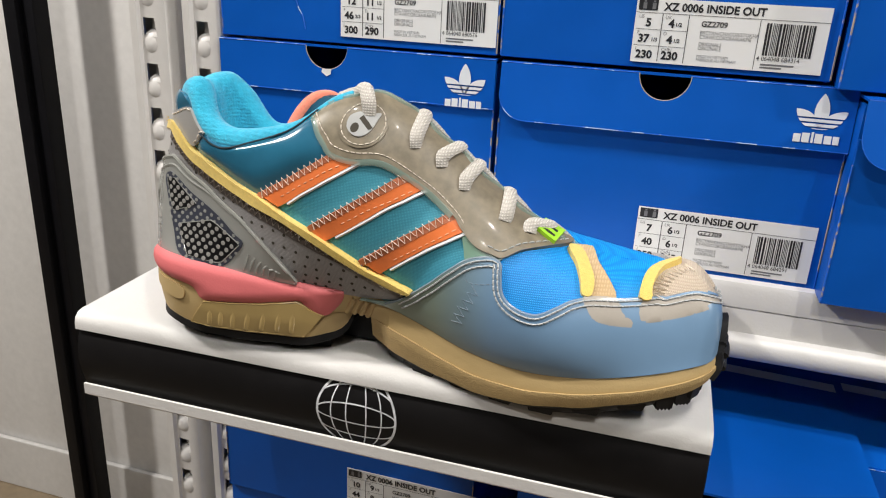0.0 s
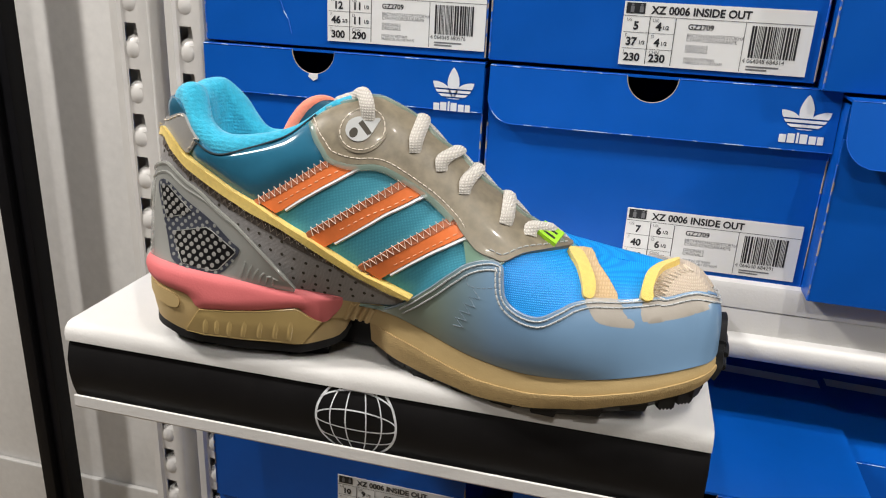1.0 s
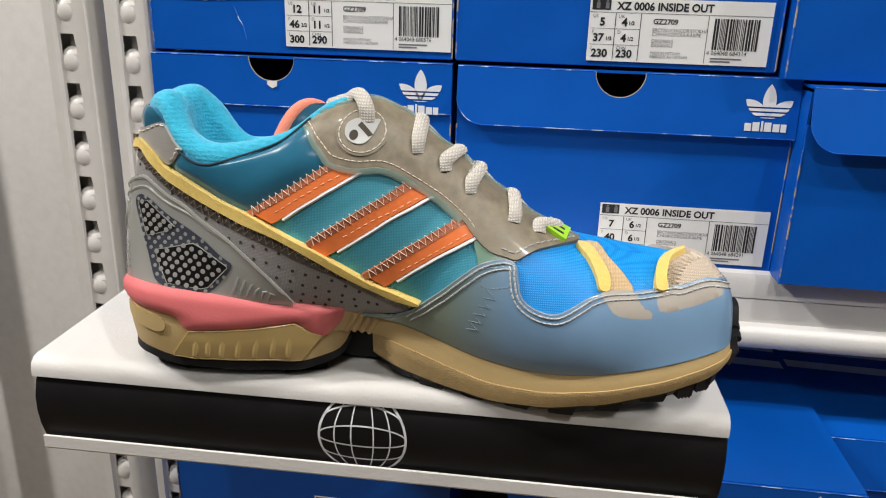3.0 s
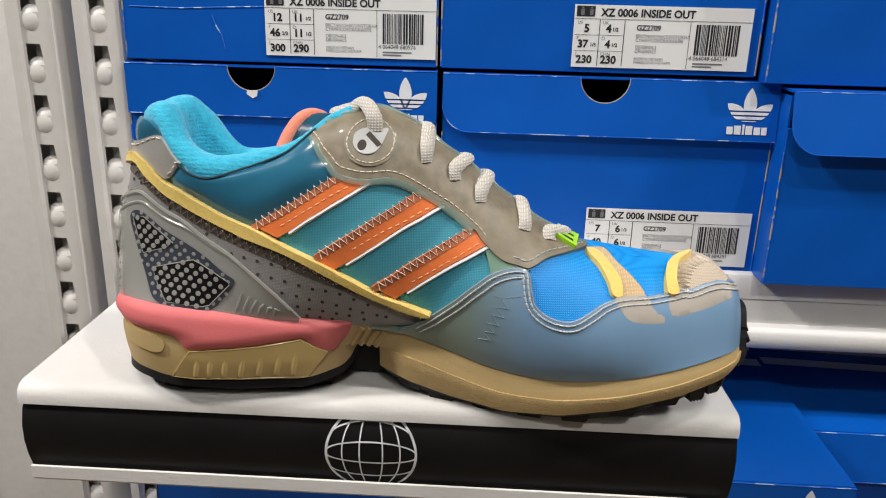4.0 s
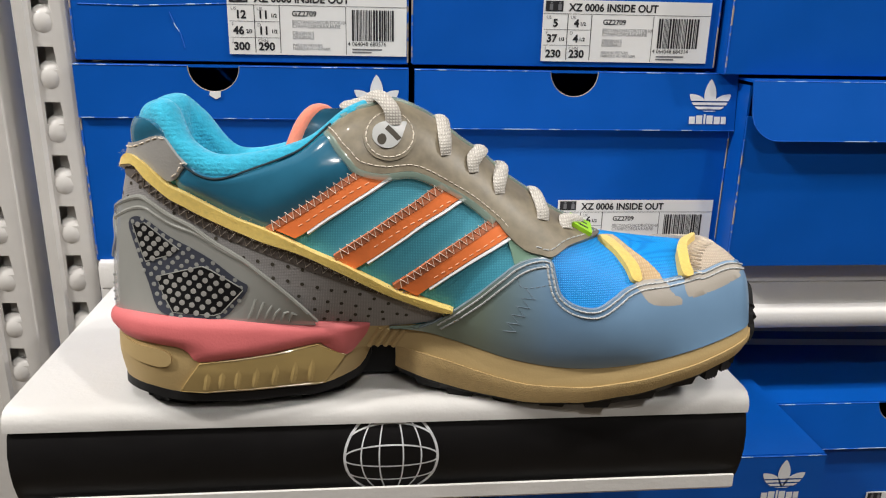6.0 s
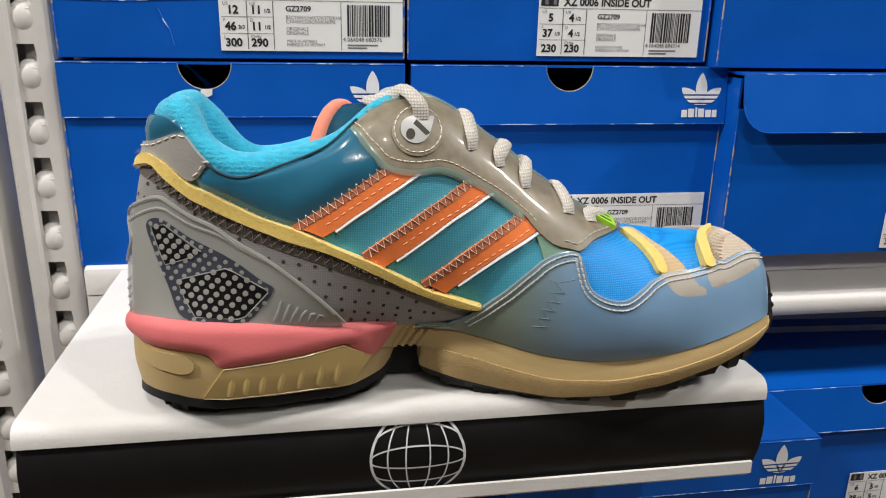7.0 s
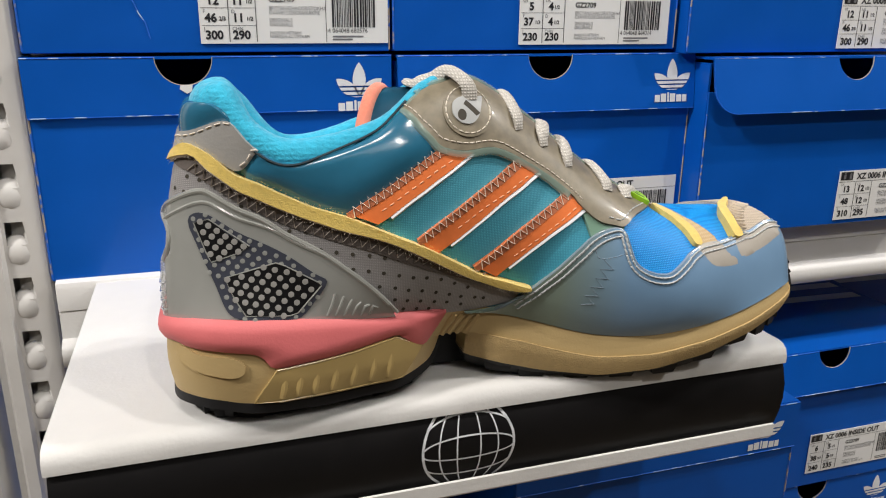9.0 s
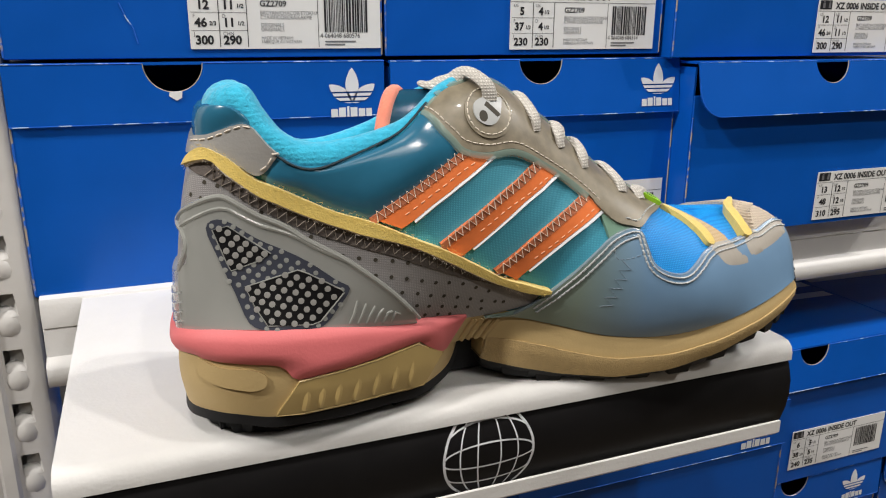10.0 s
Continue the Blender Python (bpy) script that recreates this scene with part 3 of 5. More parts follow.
def print_line(points, wide):
    """A printed white line that follows the strip's curve."""
    bm = bmesh.new()
    last = None
    for i, (x, z) in enumerate(points):
        a, b = points[max(0, i - 1)], points[min(len(points) - 1, i + 1)]
        n = math.hypot(b[0] - a[0], b[1] - a[1])
        nx, nz = -(b[1] - a[1]) / n * wide / 2, (b[0] - a[0]) / n * wide / 2
        if not 1.1138 < z < 1.1515:
            last = None
            continue
        pair = [bm.verts.new((x + k * nx, strip_y(z + k * nz) - 0.0004, z + k * nz)) for k in (1, -1)]
        if last:
            bm.faces.new((last[0], last[1], pair[1], pair[0]))
        last = pair
    return part("globe_line", bm, PRINT_WHITE, globe) if globe else part("globe_print", bm, PRINT_WHITE, disp, "white printed globe of lines")


globe = None
GX, GZ, GR = -0.1315, 1.1320, 0.0216
for half in (1.0, 0.65, 0.26):
    for side in (1, -1):
        line_ob = print_line([(GX + side * half * GR * math.cos(radians(a)), GZ + GR * 1.02 * math.sin(radians(a))) for a in range(-90, 91, 3)], 0.0012 if half == 1.0 else 0.0007)
        globe = globe or line_ob
for ends, bulge in ((0.36, 0.74), (0.03, 0.29), (-0.03, -0.24), (-0.33, -0.62)):
    reach = GR * math.sqrt(1 - ends * ends)
    print_line([(GX + reach * math.sin(radians(a)), GZ + GR * (ends + (bulge - ends) * math.cos(radians(a)))) for a in range(-90, 91, 4)], 0.0008)
# A flat black disc paints the dark inside of the lip's hole.
hole_disc = bmesh.new()
bmesh.ops.create_cone(hole_disc, cap_ends=True, segments=14, radius1=0.0021, radius2=0.0021, depth=0.0004, matrix=pose(0.0315, 0.3118, 1.1112, 90))
part("hole", hole_disc, INK, disp)

# ---- the shoe's form ----
# the feather line from heel to toe: x, outer y, z, inner y
FEATHER = [
    (-0.2525, 0.3430, 1.1977, 0.3430),
    (-0.2490, 0.3255, 1.2018, 0.3610),
    (-0.2375, 0.3143, 1.2033, 0.3720),
    (-0.2220, 0.3113, 1.2019, 0.3780),
    (-0.2000, 0.3126, 1.2000, 0.3800),
    (-0.1700, 0.3164, 1.1971, 0.3820),
    (-0.1450, 0.3191, 1.1958, 0.3840),
    (-0.1200, 0.3204, 1.1939, 0.3860),
    (-0.1000, 0.3187, 1.1886, 0.3900),
    (-0.0750, 0.3135, 1.1818, 0.3960),
    (-0.0500, 0.3078, 1.1801, 0.3970),
    (-0.0250, 0.3049, 1.1825, 0.3950),
    (-0.0006, 0.3061, 1.1865, 0.3810),
    (0.0198, 0.3102, 1.1915, 0.3610),
    (0.0302, 0.3146, 1.1956, 0.3460),
    (0.0336, 0.3300, 1.1980, 0.3300),
]
# the top line over it: x, outer y, z, inner y, how straight the side runs, and how far it swells out
TOPLINE = [
    (-0.2369, 0.3450, 1.2837, 0.3450, 1.80, 0.0000),
    (-0.2350, 0.3340, 1.2854, 0.3565, 1.70, -0.0030),
    (-0.2262, 0.3260, 1.2846, 0.3665, 1.30, -0.0075),
    (-0.2155, 0.3196, 1.2701, 0.3680, 1.00, -0.0075),
    (-0.1993, 0.3179, 1.2637, 0.3670, 1.00, -0.0032),
    (-0.1695, 0.3208, 1.2713, 0.3660, 1.00, 0.0057),
    (-0.1490, 0.3297, 1.2865, 0.3600, 1.00, 0.0099),
    (-0.1271, 0.3395, 1.2903, 0.3500, 1.00, 0.0100),
    (-0.0996, 0.3404, 1.2732, 0.3510, 1.10, 0.0087),
    (-0.0710, 0.3412, 1.2514, 0.3510, 1.10, 0.0095),
    (-0.0444, 0.3407, 1.2352, 0.3510, 0.85, 0.0086),
    (-0.0181, 0.3455, 1.2262, 0.3455, 0.70, 0.0049),
    (0.0054, 0.3462, 1.2245, 0.3462, 0.65, -0.0011),
    (0.0194, 0.3430, 1.2264, 0.3430, 0.65, -0.0028),
    (0.0262, 0.3390, 1.2218, 0.3390, 0.58, -0.0018),
    (0.0286, 0.3400, 1.2170, 0.3400, 0.55, 0.0000),
]
STATIONS = [p + q for p, q in zip(FEATHER, TOPLINE)]
LOOP = [(s[0], s[1], s[2], s[4], s[5], s[6], s[8], -s[9]) for s in STATIONS]
LOOP += [(s[0], s[3], s[2], s[4], s[7], s[6] + (0.007 if -0.22 < s[4] < -0.21 else -0.004 if -0.21 < s[4] < -0.03 else 0.0), s[8], 0.5 * s[9]) for s in STATIONS[-2:0:-1]]


def station(u):
    """The feather point, top point and fullness at u: 0 heel, 1 toe along the outer side, 0 to -1 along the inner side."""
    s = (u * 15.0) % 30.0
    i, f = int(s), s - int(s)
    a, b, c, d = (LOOP[(i + k) % 30] for k in (-1, 0, 1, 2))
    return [0.5 * (2 * q + (r - p) * f + (2 * p - 5 * q + 4 * r - w) * f * f + (3 * q - p - 3 * r + w) * f ** 3) for p, q, r, w in zip(a, b, c, d)]


def upper(u, h):
    """A point of the upper's outer skin; h: 0 feather line, 1 top line."""
    bx, by, bz, tx, ty, tz, e, swell_y = station(u)
    phi = h * math.pi / 2
    k = 1 - max(0.0, math.cos(phi)) ** e
    full = math.sin(math.pi * min(1.0, max(0.0, h)) ** 0.75)
    return (bx + (tx - bx) * k, by + (ty - by) * k + swell_y * full, bz + (tz - bz) * math.sin(phi))


# thickness of the sole under the feather line and how far its foot stands out, from heel to toe
ARCH_A, ARCH_M, ARCH_B = 0.385, 0.415, 0.458
SOLE = [(0.0310, 0.0015), (0.0330, 0.0015), (0.0340, 0.0015), (0.0350, 0.0022), (0.0344, 0.0022), (0.0313, 0.0022), (0.0270, 0.0022), (0.0266, 0.0022), (0.0256, 0.0022), (0.0227, 0.0022), (0.0199, 0.0022), (0.0175, 0.0022), (0.0150, 0.0022), (0.0132, 0.0022), (0.0115, 0.0015), (0.0105, 0.0010)]


def sole(u, k):
    """A point of the midsole's side wall; k: 0 bottom, 1 feather line."""
    bx, by, bz, *_ = station(u)
    ax, ay, *_ = station(u - 0.004)
    cx, cy, *_ = station(u + 0.004)
    n = math.hypot(cx - ax, cy - ay) or 1
    nx, ny = (cy - ay) / n, -(cx - ax) / n
    s = min(14.999, abs((u + 1) % 2 - 1) * 15.0)
    i = int(s)
    f = s - i
    f = f * f * (3 - 2 * f)
    t, o = (SOLE[i][q] * (1 - f) + SOLE[i + 1][q] * f for q in (0, 1))
    a = abs((u + 1) % 2 - 1)
    if ARCH_A < a < ARCH_M:
        t *= 1 - 0.45 * ((a - ARCH_A) / (ARCH_M - ARCH_A)) ** 3
    elif ARCH_M <= a < ARCH_B:
        t *= 1 - 0.35 * ((ARCH_B - a) / (ARCH_B - ARCH_M)) ** 2
    tuck = 0.0125 * math.exp(-((a - 0.425) / 0.042) ** 2) * (1 - k * k) if 0 <= k <= 1 else 0.0
    low = max(0.0, 0.35 - k) / 0.35 * 0.0012
    o = 0.0012 + (o - 0.0004) * (1 - k) + 0.0012 * math.sin(math.pi * min(1.0, max(0.0, k))) - low - tuck
    return (bx + nx * o, by + ny * o, bz + 0.0015 - t * (1 - k))


# ---- the shoe ----
# outlines on the skin: along the shoe, and up from the feather line
ANKLE = [(0.216, 0.985), (0.250, 0.985), (0.275, 0.985), (0.298, 0.985), (0.322, 0.985), (0.347, 0.985), (0.380, 1.000), (0.381, 0.760), (0.400, 0.598), (0.390, 0.558), (0.356, 0.547), (0.327, 0.515), (0.305, 0.457), (0.294, 0.466), (0.269, 0.535), (0.237, 0.608), (0.191, 0.635), (0.209, 0.919)]
SILVER = [(-0.070, 0.668), (0.045, 0.668), (0.103, 0.679), (0.139, 0.766), (0.166, 0.960), (0.178, 1.000), (0.207, 1.000), (0.203, 0.762), (0.189, 0.636), (0.166, 0.596), (0.125, 0.571), (0.088, 0.591), (-0.070, 0.591)]
HEELDOME = [(-0.070, 0.668), (0.045, 0.668), (0.103, 0.679), (0.139, 0.766), (0.166, 0.960), (0.162, 0.930), (0.151, 0.985), (0.119, 0.985), (-0.047, 0.985), (-0.070, 0.985)]
YELLOW = [(0.068, 0.590), (0.090, 0.605), (0.127, 0.582), (0.171, 0.591), (0.215, 0.625), (0.251, 0.591), (0.279, 0.518), (0.303, 0.453), (0.326, 0.381), (0.353, 0.307), (0.385, 0.236), (0.417, 0.175), (0.450, 0.126), (0.490, 0.113), (0.521, 0.117), (0.508, 0.098), (0.474, 0.091), (0.437, 0.119), (0.404, 0.169), (0.372, 0.231), (0.336, 0.318), (0.302, 0.388), (0.279, 0.447), (0.250, 0.503), (0.215, 0.533), (0.182, 0.528), (0.140, 0.514), (0.099, 0.554), (0.034, 0.534)]
YELLOW_LOW = [(0.034, 0.534), (0.099, 0.554), (0.140, 0.514), (0.182, 0.528), (0.215, 0.533), (0.250, 0.503), (0.279, 0.447), (0.302, 0.388), (0.336, 0.318), (0.372, 0.231), (0.404, 0.169), (0.437, 0.119), (0.474, 0.091), (0.508, 0.098)]
GREYPANEL = [(-0.250, 0.000), (-0.250, 0.534), (0.034, 0.534), (0.099, 0.554), (0.140, 0.514), (0.182, 0.528), (0.215, 0.533), (0.250, 0.503), (0.279, 0.447), (0.302, 0.388), (0.336, 0.318), (0.372, 0.231), (0.404, 0.169), (0.437, 0.119), (0.474, 0.091), (0.508, 0.098), (0.495, 0.049), (0.469, 0.021), (0.433, 0.003), (0.400, 0.000)]
BAND = [(0.097, 0.485), (0.142, 0.452), (0.182, 0.464), (0.215, 0.458), (0.250, 0.422), (0.278, 0.376), (0.302, 0.324), (0.325, 0.279), (0.353, 0.220), (0.385, 0.164), (0.418, 0.126), (0.451, 0.097), (0.474, 0.095), (0.437, 0.123), (0.404, 0.173), (0.372, 0.235), (0.336, 0.322), (0.302, 0.392), (0.279, 0.451), (0.250, 0.507), (0.215, 0.537), (0.182, 0.532), (0.140, 0.518), (0.099, 0.558), (0.034, 0.538)]
COUNTER = [(-0.160, 0.000), (-0.160, 0.136), (0.051, 0.187), (0.070, 0.250), (0.059, 0.302), (0.036, 0.349), (0.120, 0.414), (0.153, 0.425), (0.215, 0.435), (0.249, 0.381), (0.278, 0.314), (0.301, 0.228), (0.324, 0.136), (0.339, 0.075), (0.347, 0.024)]
BACKING = [(0.108, 0.311), (0.127, 0.343), (0.168, 0.344), (0.214, 0.330), (0.248, 0.289), (0.276, 0.210), (0.286, 0.176), (0.275, 0.102), (0.259, 0.031), (0.237, 0.016), (0.194, 0.015), (0.169, 0.038), (0.152, 0.125), (0.128, 0.225)]
WINDOWA = [(0.119, 0.307), (0.144, 0.331), (0.205, 0.298), (0.190, 0.259), (0.148, 0.192), (0.142, 0.212)]
WINDOWB = [(0.167, 0.152), (0.213, 0.214), (0.236, 0.248), (0.247, 0.238), (0.278, 0.175), (0.281, 0.161), (0.256, 0.048), (0.247, 0.035), (0.194, 0.030), (0.179, 0.090)]
STRIPEA = [(0.304, 0.461), (0.326, 0.512), (0.352, 0.542), (0.380, 0.551), (0.411, 0.576), (0.439, 0.516), (0.415, 0.480), (0.386, 0.446), (0.358, 0.426), (0.330, 0.386)]
STRIPEB = [(0.371, 0.278), (0.404, 0.320), (0.436, 0.369), (0.471, 0.438), (0.508, 0.565), (0.531, 0.561), (0.501, 0.435), (0.462, 0.331), (0.429, 0.268), (0.392, 0.210)]
STRIPEC = [(0.437, 0.152), (0.469, 0.212), (0.510, 0.318), (0.542, 0.438), (0.565, 0.566), (0.585, 0.548), (0.562, 0.419), (0.534, 0.301), (0.502, 0.204), (0.466, 0.120)]
EYESTAY = [(0.411, 1.000), (0.385, 0.953), (0.371, 0.964), (0.381, 0.752), (0.393, 0.640), (0.405, 0.572), (0.432, 0.528), (0.465, 0.534), (0.493, 0.540), (0.533, 0.562), (0.565, 0.553), (0.577, 0.527), (0.598, 0.505), (0.617, 0.529), (0.631, 0.556), (0.648, 0.670), (0.670, 0.798), (0.689, 0.927), (0.690, 0.990), (0.670, 0.990), (0.647, 0.990), (0.624, 0.985), (0.595, 0.985), (0.564, 0.985), (0.536, 0.985), (0.517, 0.985), (0.482, 0.985), (0.474, 0.985), (0.454, 0.985), (0.434, 0.985), (0.409, 0.985)]
GREENPART = [(0.568, 0.560), (0.594, 0.554), (0.623, 0.558), (0.631, 0.551), (0.621, 0.507), (0.603, 0.457), (0.591, 0.407), (0.585, 0.459), (0.577, 0.527)]
GUARD_LINE = [(0.471, 0.013), (0.498, 0.054), (0.524, 0.116), (0.550, 0.206), (0.574, 0.326), (0.588, 0.404), (0.602, 0.464), (0.620, 0.520), (0.630, 0.519), (0.634, 0.462), (0.640, 0.390), (0.651, 0.360), (0.669, 0.353), (0.686, 0.373), (0.704, 0.448), (0.718, 0.514), (0.740, 0.568), (0.776, 0.586), (0.817, 0.612), (0.854, 0.632), (1.042, 0.963)]
MUDGUARD = [(0.433, 0.000), (0.471, 0.013), (0.498, 0.054), (0.524, 0.116), (0.550, 0.206), (0.574, 0.326), (0.588, 0.404), (0.602, 0.464), (0.620, 0.520), (0.630, 0.519), (0.634, 0.462), (0.640, 0.390), (0.651, 0.360), (0.669, 0.353), (0.686, 0.373), (0.704, 0.448), (0.718, 0.514), (0.740, 0.568), (0.776, 0.586), (0.817, 0.612), (0.854, 0.632), (1.042, 0.963), (0.910, 0.760), (0.950, 0.690), (1.000, 0.660), (1.100, 0.620), (1.250, 0.580), (1.400, 0.500), (1.400, 0.000)]
VAMP = [(0.600, 0.300), (0.612, 0.478), (0.627, 0.556), (0.644, 0.670), (0.666, 0.798), (0.685, 0.927), (0.700, 1.000), (0.970, 1.000), (0.970, 0.300), (0.800, 0.300)]
TOECAP = [(0.799, 0.576), (0.798, 0.714), (0.807, 0.862), (0.827, 0.964), (0.842, 1.000), (0.900, 1.000), (0.985, 1.000), (1.000, 0.720), (0.950, 0.660), (0.912, 0.657), (0.853, 0.577), (0.820, 0.561)]
TOELOW = [(0.796, 0.559), (0.816, 0.581), (0.854, 0.599), (1.020, 0.911), (0.918, 0.616), (0.915, 0.542), (0.874, 0.437), (0.833, 0.401), (0.808, 0.398), (0.799, 0.442)]
TOEEDGE = [(0.793, 0.589), (0.791, 0.746), (0.796, 0.877), (0.811, 0.966), (0.838, 1.000), (0.844, 0.993), (0.820, 0.922), (0.811, 0.830), (0.807, 0.681), (0.809, 0.579)]
TOEZIG = [(0.816, 0.603), (0.817, 0.701), (0.826, 0.807), (0.845, 0.898), (0.868, 0.955)]
STRAP = [(0.691, 0.940), (0.713, 1.000), (0.730, 0.882), (0.749, 0.760), (0.766, 0.590), (0.740, 0.572), (0.731, 0.680), (0.717, 0.809), (0.701, 0.907)]
STRAPEDGE = [(0.691, 0.919), (0.705, 0.933), (0.722, 0.819), (0.735, 0.698), (0.737, 0.579), (0.726, 0.579), (0.720, 0.666), (0.708, 0.789), (0.695, 0.867)]
STRAPLOW = [(0.730, 0.566), (0.766, 0.590), (0.776, 0.483), (0.793, 0.403), (0.792, 0.366), (0.752, 0.404), (0.737, 0.483)]
EYELET = [(0.425, 0.743), (0.435, 0.759), (0.442, 0.752), (0.450, 0.742), (0.462, 0.753), (0.460, 0.719), (0.452, 0.652), (0.441, 0.625), (0.429, 0.641), (0.422, 0.689)]
EYEHOLE = [(0.432, 0.672)]
EYESLOT = [(0.439, 0.727), (0.445, 0.693), (0.452, 0.657)]
EYERING = [(0.442, 0.703), (0.473, 0.720), (0.444, 0.850)]
LACEHOLES = [(0.509, 0.700), (0.542, 0.724), (0.570, 0.717), (0.619, 0.749), (0.648, 0.808)]
LACETOPS = [(0.504, 0.836), (0.546, 1.000), (0.568, 1.000), (0.606, 0.938), (0.659, 1.000)]
SEAM = [(0.592, 0.403), (0.627, 0.496), (0.630, 0.418), (0.598, 0.338)]
GHOST = [(0.609, 0.338), (0.604, 0.284), (0.597, 0.221), (0.591, 0.160), (0.588, 0.118)]
PERF = [(0.253, 0.394), (0.270, 0.390), (0.286, 0.374), (0.299, 0.356), (0.282, 0.306), (0.295, 0.291), (0.308, 0.277), (0.322, 0.264), (0.336, 0.246), (0.350, 0.229), (0.308, 0.215), (0.321, 0.202), (0.335, 0.187), (0.351, 0.168), (0.367, 0.149), (0.383, 0.138), (0.400, 0.125), (0.331, 0.137), (0.347, 0.124), (0.362, 0.107), (0.378, 0.096), (0.395, 0.083), (0.411, 0.071), (0.347, 0.079), (0.361, 0.069), (0.377, 0.060), (0.394, 0.051), (0.409, 0.045), (0.357, 0.039), (0.373, 0.034), (0.388, 0.029), (0.416, 0.106), (0.432, 0.088), (0.425, 0.059), (0.442, 0.052), (0.426, 0.033), (0.453, 0.049), (0.095, 0.465), (0.122, 0.455), (0.147, 0.462), (0.194, 0.456), (0.215, 0.467), (0.237, 0.475), (0.063, 0.424), (0.090, 0.409), (0.067, 0.369)]
PINK = [(-0.300, 1.040), (-0.300, 0.703), (-0.050, 0.713), (0.071, 0.733), (0.096, 0.701), (0.130, 0.676), (0.167, 0.670), (0.199, 0.660), (0.213, 0.597), (0.226, 0.480), (0.270, 0.534), (0.301, 0.594), (0.345, 0.721), (0.355, 0.677), (0.381, 0.456), (0.395, 0.579), (0.405, 0.745), (0.410, 0.947), (0.410, 1.040)]
POD = [(0.227, 0.458), (0.270, 0.513), (0.306, 0.578), (0.347, 0.701), (0.379, 0.454), (0.354, 0.085), (0.321, 0.092), (0.290, 0.091), (0.256, 0.075), (0.230, 0.056), (0.198, 0.067)]
HEELGROOVE = [(0.087, 0.688), (0.120, 0.608), (0.166, 0.601), (0.183, 0.565), (0.188, 0.499), (0.183, 0.404), (0.164, 0.358), (0.127, 0.379), (0.101, 0.434), (0.086, 0.516)]


def normal(fn, u, h):
    a, b = Vector(fn(u + 0.002, h)), Vector(fn(u - 0.002, h))
    c, d = Vector(fn(u, min(1.05, h + 0.01))), Vector(fn(u, h - 0.01))
    return (a - b).cross(c - d).normalized()


def on(fn, u, h, lift):
    return Vector(fn(u, h)) + normal(fn, u, min(h, 0.985)) * lift


def rounded(points, n=4, closed=True):
    out, m = [], len(points)
    for i in range(m if closed else m - 1):
        if closed:
            a, b, c, d = (points[(i + k) % m] for k in (-1, 0, 1, 2))
        else:
            a, b, c, d = (points[max(0, min(m - 1, i + k))] for k in (-1, 0, 1, 2))
        for k in range(n):
            f = k / n
            out.append(tuple(0.5 * (2 * q + (r - p) * f + (2 * p - 5 * q + 4 * r - w) * f * f + (3 * q - p - 3 * r + w) * f ** 3) for p, q, r, w in zip(a, b, c, d)))
    if not closed:
        out.append(points[-1])
    return out


SU, SH = 0.36, 0.09


def swell(p, ring):
    """0 at an outline's rim, 1 well inside it."""
    best = 1.0
    for (a, b), (c, d) in zip(ring, ring[1:] + ring[:1]):
        ax, ay, bx, by = (p[0] - a) * SU, (p[1] - b) * SH, (c - a) * SU, (d - b) * SH
        f = max(0.0, min(1.0, (ax * bx + ay * by) / (bx * bx + by * by + 1e-12)))
        best = min(best, math.hypot(ax - f * bx, ay - f * by))
    return math.sin(min(1.0, best / 0.012) * math.pi / 2)


def patch_bm(fn, outline, base, thick, soft=True, mirror=False, edge=0.0007, puff=0.0):
    """A sheet that lies on a skin: its outline cut from a fine grid, with a rounded rim."""
    pts = list(outline) if not soft else rounded(outline, 3, soft != "open")
    pts = [(u, max(0.0, min(1.04, h))) for u, h in pts]
    clean = []
    for p in pts:
        if not clean or math.hypot((p[0] - clean[-1][0]) * SU, (p[1] - clean[-1][1]) * SH) > 0.0003:
            clean.append(p)
    if math.hypot((clean[0][0] - clean[-1][0]) * SU, (clean[0][1] - clean[-1][1]) * SH) < 0.0003:
        clean.pop()
    area = sum(a[0] * b[1] - b[0] * a[1] for a, b in zip(clean, clean[1:] + clean[:1]))
    if area < 0:
        clean.reverse()
    bm = bmesh.new()
    face = bm.faces.new([bm.verts.new((u * SU, h * SH, 0)) for u, h in clean])
    if edge:
        bmesh.ops.inset_region(bm, faces=[face], thickness=edge, use_even_offset=False, use_boundary=True)
    xs, ys = [u for u, _ in clean], [h for _, h in clean]
    cuts = [((k * 0.0125 * SU, 0, 0), (1, 0, 0)) for k in range(math.ceil(min(xs) / 0.0125), math.ceil(max(xs) / 0.0125))]
    cuts += [((0, k * 0.05 * SH, 0), (0, 1, 0)) for k in range(math.ceil(min(ys) / 0.05), math.ceil(max(ys) / 0.05))]
    for at, way in cuts:
        bmesh.ops.bisect_plane(bm, geom=bm.verts[:] + bm.edges[:] + bm.faces[:], dist=1e-6, plane_co=at, plane_no=way)
    rim = [e for e in bm.edges if e.is_boundary]
    rim_verts = {v for e in rim for v in e.verts}
    places = {v: (v.co.x / SU, v.co.y / SH) for v in bm.verts}
    down = bmesh.ops.extrude_edge_only(bm, edges=rim)["geom"]
    lower = [g for g in down if isinstance(g, bmesh.types.BMVert)]
    lows = {v: (v.co.x / SU, v.co.y / SH) for v in lower}
    for v, (u, h) in places.items():
        v.co = on(fn, -u if mirror else u, h, base + thick * (0.45 if v in rim_verts else 1.0) + (puff * swell((u, h), clean) if puff else 0))
    for v, (u, h) in lows.items():
        v.co = on(fn, -u if mirror else u, h, base - 0.0012)
    bmesh.ops.triangulate(bm, faces=[f for f in bm.faces if len(f.verts) > 4])
    return bm


